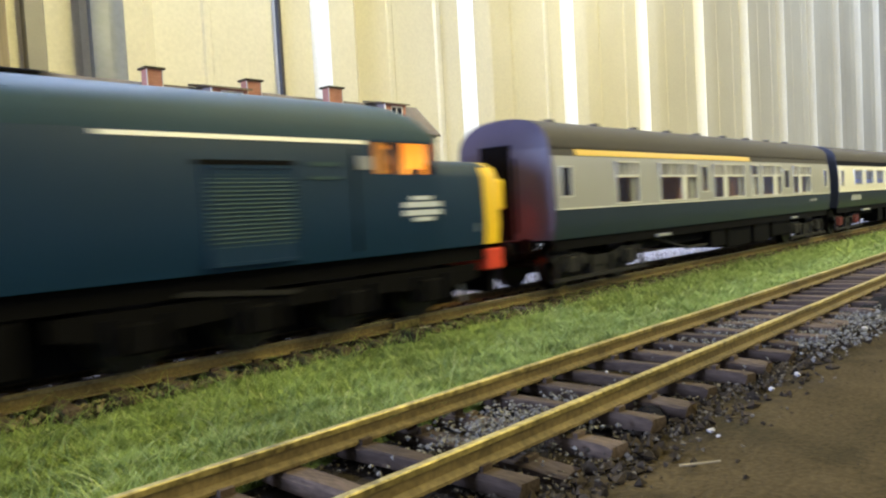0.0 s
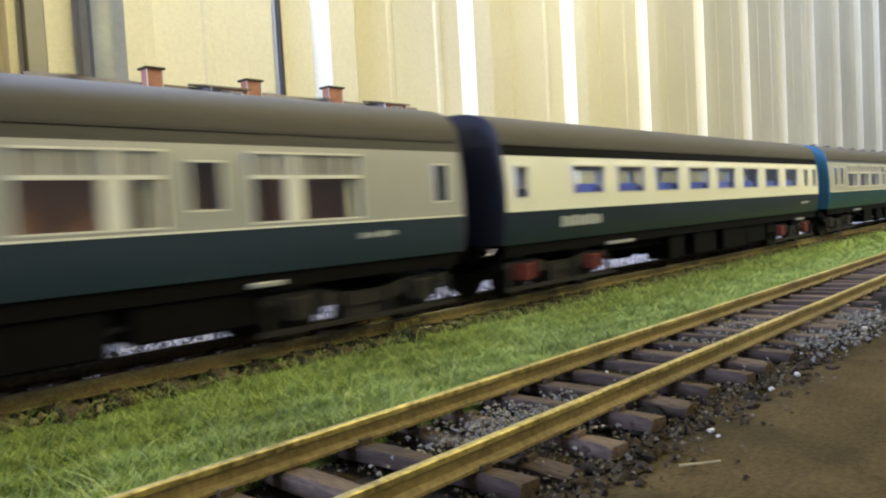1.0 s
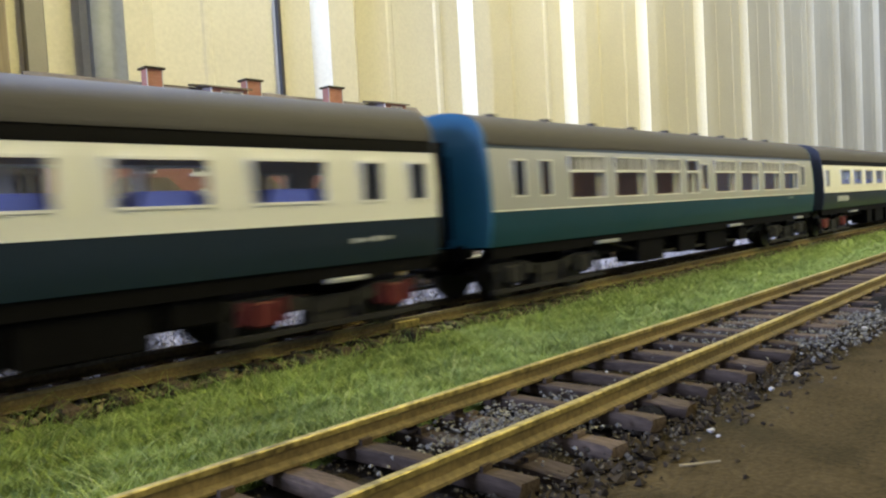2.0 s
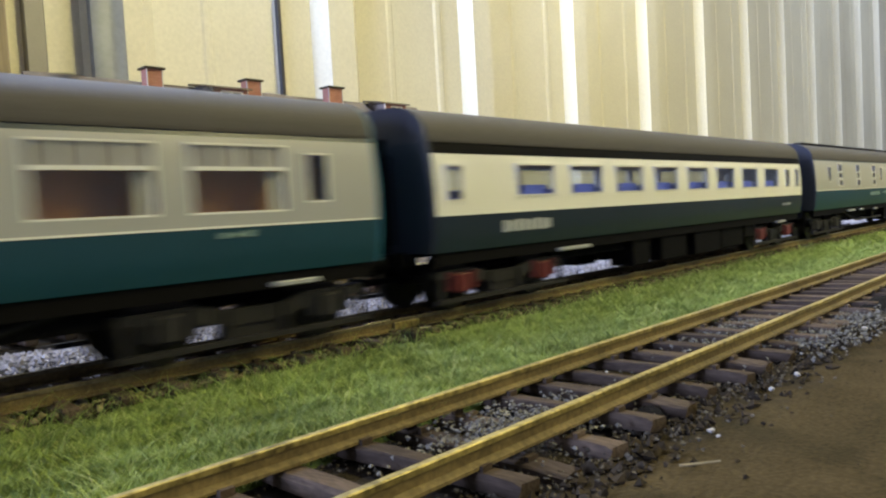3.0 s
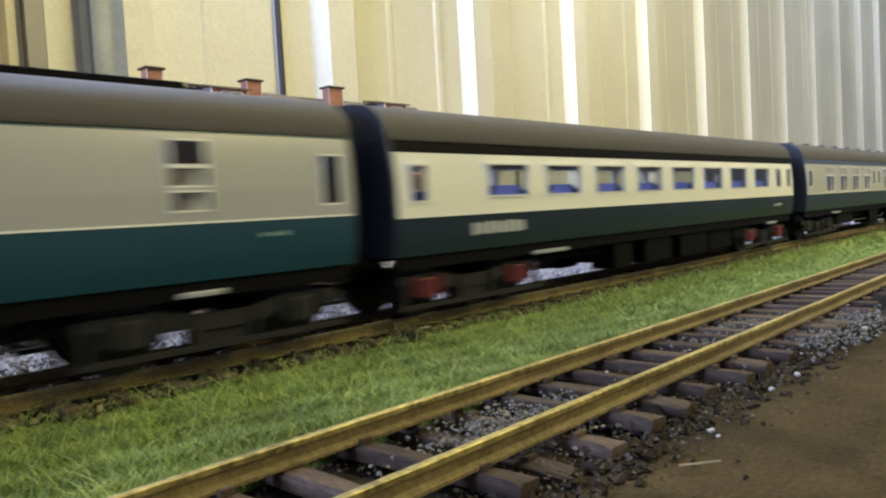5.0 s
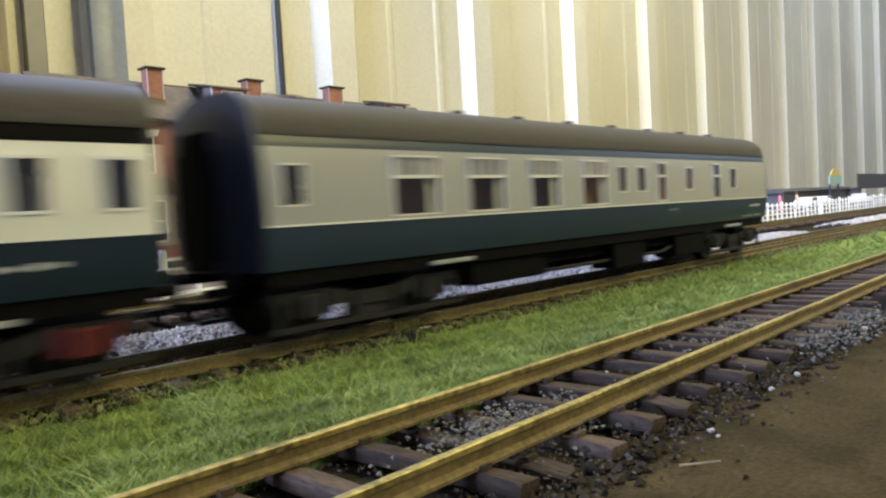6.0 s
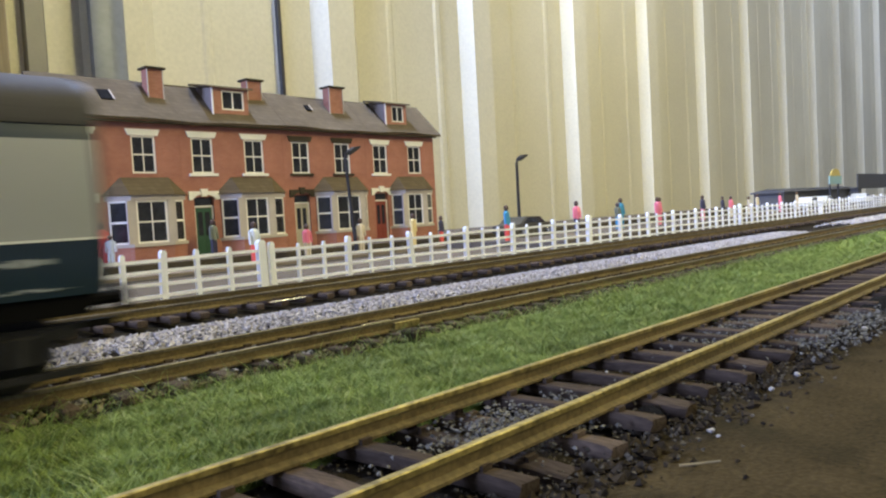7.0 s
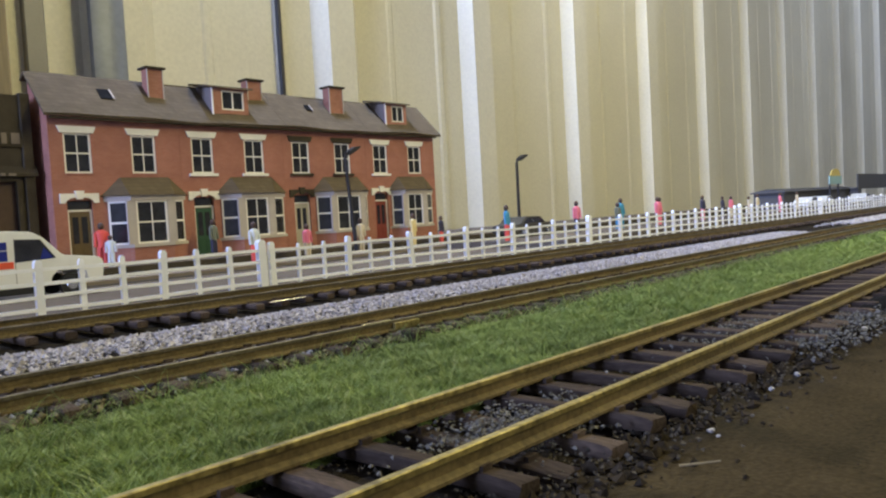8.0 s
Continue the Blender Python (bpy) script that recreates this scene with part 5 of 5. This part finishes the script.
LAYOUT = [(169, 423), (440, 696), (716, 970), (988, 1244), (1267, 1527), (1539.5, 1795.5), (1816, 2070)]
W_FIRST = [plain(2.6, 8.4), big(33, 47.5), big(62, 91), plain(95.8, 101, 26.3, 36), big(106, 136.5), big(144.6, 152),
           big(157, 180.3), plain(184.4, 191.2), big(196.6, 222.7), plain(244.6, 249.4)]
W_OPEN = [plain(3.4, 9.6)] + [(30.5 + 25.25 * k, 48 + 25.25 * k, 27.1, 35.7, 0) for k in range(8)] + [plain(233.4, 239.6, 27, 35.6), plain(247, 253, 27, 35.6)]
W_SECOND = [plain(9, 14.6, 27, 36.8), plain(21, 26.4, 27, 36.8)] + [(a, a + 19.6, 25.9, 38.2, 33.8) for a in (35, 60.5, 86)] + [(111, 120.5, 25.9, 38.2, 33.8), plain(123.8, 129, 27, 36.8)] \
    + [(a, a + 19.4, 25.9, 38.2, 33.8) for a in (135.4, 161, 186.6, 212)] + [plain(236.2, 241.6, 27.4, 36.9)]
W_SLEEP = [plain(21.8, 27, 29, 37)] + [w for a in (40.4, 76.6, 112.6, 148.8, 184.8, 220.8) for w in ((a, a + 7.3, 30.6, 38.8, 34.2), (a, a + 7.3, 26.4, 30.1, 0))] + [plain(131, 136.8, 29, 37.4), plain(252.2, 257.4, 26.8, 36.8)]
W_BRAKE = [plain(3.4, 8.8, 26.7, 34.9), big(32, 46.6), big(57, 71), big(82, 95.7), big(107, 121.2), plain(127.8, 133.2, 27.2, 35.4), plain(140, 145.6, 27.2, 35.4),
           big(153.8, 160), plain(175.5, 181, 27.2, 35.4), big(198.8, 205.3), plain(215.2, 221, 27.2, 35.4)]
GEAR = [(78, 96, 4.2, -15), (108, 122, 5.2, -15), (132, 152, 4.0, -14.5), (164, 172, 6, -15)]
GEAR2 = [(95, 106.5, 3.2, -15), (115, 134.5, 3.4, -15), (141.5, 165, 3.2, -15), (167, 189, 3.8, -14.6), (191, 203, 6.5, -14.6)]
GEAR_FIRST = [(108, 122, 4.8, -15), (125, 150, 3.6, -14.5), (152, 171, 3.8, -15), (174, 198, 5.0, -15)]
GEAR_BRAKE = [(60, 92, 5.4, -14.5), (128, 148, 3.4, -15), (171, 196, 3.8, -15)]

coaches = []
coaches.append(coach("railway_coach", "grey and slate blue coach with yellow stripe, plum end", 254, M_BLUEGREY, M_GREYCREAM, M_PLUM, W_FIRST, band=M_ROOF,
                     marks=[(222, 232, 19.6, 21, False)], stripe=(11.8, 145), partition=(-9, M_PARTITION), boxes=GEAR_FIRST, silver=[(60, 70, 12.4), (196, 203, 12.6)]))
second = coach("railway_coach", "cream and near-black coach with red bogie springs", 256, M_DKGREEN, M_CREAM, M_NAVY, W_OPEN, z_cream=(23.3, 37.7), band=M_BLACK,
               modern=True, red=True, marks=[(24.5, 46, 18.2, 21.4, False), (230.5, 241.5, 18.8, 20, False)], seats=(42, 25.25, 8), boxes=GEAR2, vents=False, silver=[(50, 66, 12.0), (224, 234, 11.6)])
coaches.append(second)
coaches.append(coach("railway_coach", "cream and teal coach with bright blue end", 254, M_TEAL, M_GREYCREAM, M_ENDBLUE, W_SECOND, z_cream=(23.6, 39.4), band=M_BLUEGREY,
                     marks=[(217, 224, 21.6, 22.8, True)], partition=(-9, M_PARTITION), boxes=GEAR, silver=[(149, 162, 12.6), (228, 238, 12.4), (50, 62, 12.6)]))
coaches.append(copy_thing(second, at(0, Y_MAIN, 0)))
coaches.append(coach("railway_coach", "cream and teal sleeping coach with narrow windows", 260, M_TEAL, M_GREYCREAM, M_NAVY, W_SLEEP, z_cream=(24.6, 39.9), band=M_TEAL,
                     marks=[(106, 128.4, 20.2, 22.6, True), (138.4, 149, 20.9, 22.7, True), (238, 244, 21.4, 22.4, True)], partition=(-10, M_PARTITION), boxes=[(150, 174, 4.0, -15), (118, 124, 7, -15)],
                     vents=False, walkway=(17, 232), silver=[(60, 73, 12.6), (86, 92, 12.4), (118, 124, 12), (222, 230, 12.4)]))
coaches.append(copy_thing(second, at(0, Y_MAIN, 0)))
coaches.append(coach("railway_coach", "grey and slate blue brake coach at the tail", 254, M_BLUEGREY, M_GREYCREAM, M_NAVY, W_BRAKE, band=M_BLUEGREY,
                     marks=[(235.5, 247, 19.4, 20.6, False), (229, 250, 15.6, 16.2, False), (162, 168, 20.4, 21.2, True)], partition=(-9, M_PARTITION), boxes=GEAR_BRAKE, silver=[(44, 58, 12.6), (212, 226, 12.6)]))
ALL_WHEELS += [o for c in (coaches[3], coaches[5]) for o in c.children_recursive if o.name.startswith("wheelset")]


def locomotive():
    """Local x = 0 at the rear nose corner; the locomotive runs to x = -262."""
    L = thing("locomotive", "rail blue diesel locomotive with yellow nose", "locomotive")
    zb, zc, top = 15.6, 40.2, 49.8
    a, b = -248.0, -16.0
    cab = [(-35.5, -29.2, 32.6, 39.9), (-27.4, -16.9, 32.5, 39.9)]
    cab2 = [(-262 - q, -262 - p, r, t) for p, q, r, t in cab]
    grille = (-74, -56.4, 17.2, 33.8)
    for s in (-1, 1):
        side = part("body_side", panel(a, b, zb, zc, cab + cab2, lambda z: s * half_width(z), -s * 0.9), M_LOCO, L, "blue painted body side")
        for w in cab + cab2:
            y = s * half_width(36)
            f = part("cab_window", ring(w[0] + 0.3, w[1] - 0.3, w[2] + 0.3, w[3] - 0.3, 0.5, y - 0.25, y + 0.25), M_LOCO, side)
            g = part("pane", box(w[0], w[1], y - s * 0.7 - 0.1, y - s * 0.7 + 0.1, w[2], w[3]), M_GLASS, f, "cab window pane")
            g.visible_shadow = False
        y = s * half_width(26)
        gr = part("radiator_grille", ring(*grille, 0.6, y - 0.25, y + 0.25), M_LOCO, side)
        part("grille_back", box(grille[0], grille[1], y - 0.08, y + 0.08, grille[2], grille[3]), M_LOCO, gr)
        slat = None
        for k in range(22):
            z = grille[2] + 0.5 + k * 0.75
            m = at(0, s * half_width(z), z, s * 25, 0, 0)
            if slat is None:
                slat = part("slat", box(grille[0], grille[1], -0.3, 0.22, -0.16, 0.16), M_LOUVRE, gr, "grey-green louvre slat")
                slat.matrix_basis = m
            else:
                again("slat", slat, gr, m)
        part("air_slot", box(-76, -55.5, s * half_width(34.9) - 0.2, s * half_width(34.9) + 0.2, 34.5, 35.4), M_BLACK, side, "dark air slot")
        # highlight below the roof edge, painted as a pale raised strip
        part("cantrail_strip", panel(-92, -36.6, 39.1, 39.9, [], lambda z: s * (half_width(z) + 0.14), -s * 0.3), M_FRAME, side, "pale strip painted as a roof-edge highlight")
        for p, q, r, t in ((-52, -44.6, 34.4, 35.2), (-52, -44.6, 31.8, 32.4), (-39.6, -36.0, 33.8, 36.6)):
            part("side_vent", box(p, q, s * half_width(r) - 0.22, s * half_width(r) + 0.22, r, t), M_SILVER if p > -45 else M_LOUVRE, side)
        part("work_plate", box(-128, -110, s * half_width(31) - 0.2, s * half_width(31) + 0.2, 29.6, 31.6), paint("brown_plate", (0.12, 0.05, 0.025)), side, "small brown plate")
        # plain pale emblem of four strokes
        em = bmesh.new()
        y = s * half_width(25.5)
        for p, q, r, t in ((-25.2, -18.8, 27.1, 28.0), (-27.6, -15.9, 25.5, 26.7), (-27.6, -15.9, 23.7, 24.9), (-24.6, -18.4, 22.4, 23.3)):
            box(p, q, y - 0.2, y + 0.2, r, t, em)
        part("emblem", em, M_EMBLEM, side, "white emblem of bars")
        part("door_line", box(-41.0, -40.7, s * half_width(25) - 0.15, s * half_width(25) + 0.15, 17, 38), M_BLACK, side)
        part("handrail", rod((-1.5, s * 16.1, 19), (-1.5, s * 16.1, 21), 0.4), M_SILVER, side)
    # roof with rounded cab brows
    bm = bmesh.new()
    rows = []
    for x, drop in ((a - 1, 6.4), (a + 0.8, 3.4), (a + 3, 1.5), (a + 8, 0.3), (a + 16, 0), (b - 16, 0), (b - 8, 0.3), (b - 3, 1.5), (b - 0.8, 3.4), (b + 1, 6.4)):
        rows.append([bm.verts.new((x, y, zc + (z - zc) * (1 - drop / 9.6))) for y, z in roof_arc(zc, top)])
    for p, q in zip(rows, rows[1:]):
        for i in range(len(p) - 1):
            bm.faces.new((p[i], p[i + 1], q[i + 1], q[i]))
        bm.faces.new((p[-1], p[0], q[0], q[-1]))
    bm.faces.new(rows[0])
    bm.faces.new(rows[-1][::-1])
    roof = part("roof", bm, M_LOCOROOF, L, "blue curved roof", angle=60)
    for x0, x1 in ((-108, -94), (-170, -150)):
        part("roof_grille", box(x0, x1, -7, 7, top - 0.7, top + 0.4, bevel=0.2), M_BLACK, roof)
    part("roof_seam", box(-140, -104, -14.4, -14.0, 45.4, 45.9), M_BLACK, roof)
    for sx, x in ((1, b), (-1, a)):
        # windscreen
        for k in (-1, 1):
            y0, y1 = (-14.8, -0.9) if k < 0 else (0.9, 14.8)
            fr = part("windscreen", box(min(x, x + sx * 0.3), max(x, x + sx * 0.3), y0, y1, 35.4, 41.2), M_GLASS, L, "cab windscreen pane")
            fr.visible_shadow = False
        part("windscreen_pillar", box(x - 0.4, x + 0.4, -0.9, 0.9, 34.6, 42), M_LOCO, L)
        part("cab_floor", box(min(x, x - sx * 24), max(x, x - sx * 24), -15, 15, 30.6, 31.4), M_BLACK, L)
        back = part("cab_back_wall", box(min(x - sx * 24, x - sx * 23), max(x - sx * 24, x - sx * 23), -15.5, 15.5, 31.4, 40), M_CABDIM if sx > 0 else M_DARKWOOD, L, "glowing orange lit cab wall" if sx > 0 else "")
        if sx > 0:
            part("cab_lamp", box(x - 20, x - 4, -9, 9, 39.6, 40.1), M_CABDIM, L, "orange cab lamp")
            # panels added just behind the windows, glowing in place of lamplit walls
            part("cab_far_wall", box(x - 10.8, x + 0.0, -13.8, -13.4, 31.6, 40.2), M_CABGLOW, L, "glowing orange panel imitating lamplight behind the cab window")
            part("cab_blind", box(x - 22, x - 13, -13.8, -13.4, 31.6, 40.2), M_CABDIM, L, "dim glowing orange panel behind the cab window")
            part("driver_desk", box(x - 6, x - 1.2, -14, 14, 31.4, 34.6, bevel=0.5), M_DARKWOOD, L)
    # noses
    for sx, x in ((1, b), (-1, a)):
        def outline(w, front, rad, n=6):
            pts = [(0, -w), (front - rad - 3.6, -w), (front - rad, -w)]
            pts += [(front - rad + rad * math.sin(t), -w + rad - rad * math.cos(t)) for t in np.linspace(0.2, math.pi / 2, n)]
            pts += [(p, -q) for p, q in pts[::-1]]
            return [(x + sx * p, q) for p, q in pts]
        bm = bmesh.new()
        rings = []
        for z, w, f, r in ((zb, 16.0, 27, 6), (20, 16.4, 27.2, 6), (32, 16.2, 27, 6), (34.6, 15.6, 26.2, 6), (36.0, 14, 24.5, 6), (36.5, 11, 22, 6)):
            rings.append([bm.verts.new((p, q, z)) for p, q in outline(w, f, r)])
        for p, q in zip(rings, rings[1:]):
            for i in range(len(p)):
                j = (i + 1) % len(p)
                bm.faces.new((p[i], p[j], q[j], q[i]))
        bm.faces.new(rings[0])
        bm.faces.new(rings[-1][::-1])
        nose = part("nose", bm, M_LOCO, L, "blue nose with rounded corners", angle=50)
        nose.data.materials.append(M_YELLOW)
        for poly in nose.data.polygons:
            if sx * (poly.center.x / MM - x) > 17.6 and poly.center.z / MM < 36.4:
                poly.material_index = 1
        hx = x + sx * 27.2
        hb = part("headcode_box", box(min(hx, hx + sx * 3.4), max(hx, hx + sx * 3.4), -12.6, 12.6, 24, 32, bevel=0.6), M_YELLOW, nose, "yellow headcode box")
        part("headcode_panel", box(min(hx + sx * 3.3, hx + sx * 3.6), max(hx + sx * 3.3, hx + sx * 3.6), -7.5, 7.5, 25.6, 30.4), M_BLACK, hb)
        for k in (-1, 1):
            tl = part("tail_lamp", rod((hx - sx * 0.5, k * 7.5, 19.5), (hx + sx * 0.9, k * 7.5, 19.5), 1.3, seg=14), M_TAIL if sx > 0 else M_CHROME, nose, "glowing red tail lamp" if sx > 0 else "")
            bm = rod((x + sx * 27, k * 10.5, 12.2), (x + sx * 31.5, k * 10.5, 12.2), 1.5)
            rod((x + sx * 31.2, k * 10.5, 12.2), (x + sx * 32.2, k * 10.5, 12.2), 3.0, bm, seg=16)
            part("buffer", bm, M_BLACK, nose)
        part("buffer_beam", box(min(x + sx * 18.5, x + sx * 25), max(x + sx * 18.5, x + sx * 25), -15.6, 15.6, 9.0, 14.4, bevel=0.4), M_REDBEAM, nose, "red buffer beam")
        part("snowplough", prism([(-14, 3.2), (14, 3.2), (14.6, 9), (-14.6, 9)], min(x + sx * 21, x + sx * 23), max(x + sx * 21, x + sx * 23)), M_BLACK, nose, "black plate under the buffer beam")
        part("pipes", rod((x + sx * 29, -6, 6), (x + sx * 29, -6, 13), 0.7), M_BLACK, nose)
    # underframe and bogies
    part("underframe", box(a - 20, b + 20, -14.5, 14.5, 11.8, 15.6), M_BLACK, L)
    part("fuel_tank", box(-158, -104, -14.5, 14.5, 2.4, 11.8, bevel=0.8), M_BLACK, L)
    for cx in (-50, -212):
        bg = part("bogie", box(-54, 50, -6.4, 6.4, 1.2, 10.6), M_BLACK, L)
        bg.matrix_basis = at(cx, 0, 0)
        for s in (-1, 1):
            bm = prism([(-50, 7.6), (-50, 11), (50, 11), (50, 7.6), (40, 6), (14, 7.6), (-14, 7.6), (-40, 6)], s * 12.6, s * 14.4, axis="y")
            for x in (-36, -13, 10, 33):
                box(x - 3.2, x + 3.2, s * 14 - 1.4, s * 14 + 1.4, 3.6, 8.8, bm, bevel=0.4)
                rod((x - 5, s * 14, 4), (x - 5, s * 14, 9.8), 1.3, bm)
                rod((x + 5, s * 14, 4), (x + 5, s * 14, 9.8), 1.3, bm)
            part("side_frame", bm, M_BLACK, bg, "black heavy bogie frame")
            part("sand_pipe", rod((44, s * 13, 9), (47, s * 12, 2), 0.5), M_SILVER, bg)
            part("spring_beam", prism([(-30, 12.2), (-6, 9.9), (-4, 10.6), (-28, 12.9)], s * 14.6, s * 15.2, axis="y"), M_IRON, bg)
        for x in (-36, -13, 10, 33):
            ALL_WHEELS.append(wheelset(bg, x))
    return L


loco = locomotive()

# ---------------------------------------------------------------- motion
SPEED = 286.07
DRIFT = [(0.0, 2), (0.4, -2), (0.5, -2.5), (0.6, -2), (1.0, -5), (1.5, -2), (2.8, -6), (3.0, -7), (3.5, 1), (4.0, -4), (4.5, -0.5), (5.8, -14), (6.0, -22), (6.4, -23), (6.5, -18), (6.6, -20), (7.0, -20), (8.0, -20)]


def motions():
    for c, (u0, u1) in zip(coaches, LAYOUT):
        walk(c, [(t, at((u0 + u1) / 2 - SPEED * t + d, Y_MAIN, 0)) for t, d in DRIFT])
    walk(loco, [(t, at(138 - SPEED * t + d, Y_MAIN, 0)) for t, d in DRIFT])
    turn = SPEED / 30 / 6.9 * 180 / math.pi
    for w in ALL_WHEELS:
        rows = [(i / 30, Matrix.Translation(w.matrix_basis.translation) @ pose(0, 0, 0, 0, -turn * i, 0)) for i in range(241)]
        walk(w, rows)


motions()
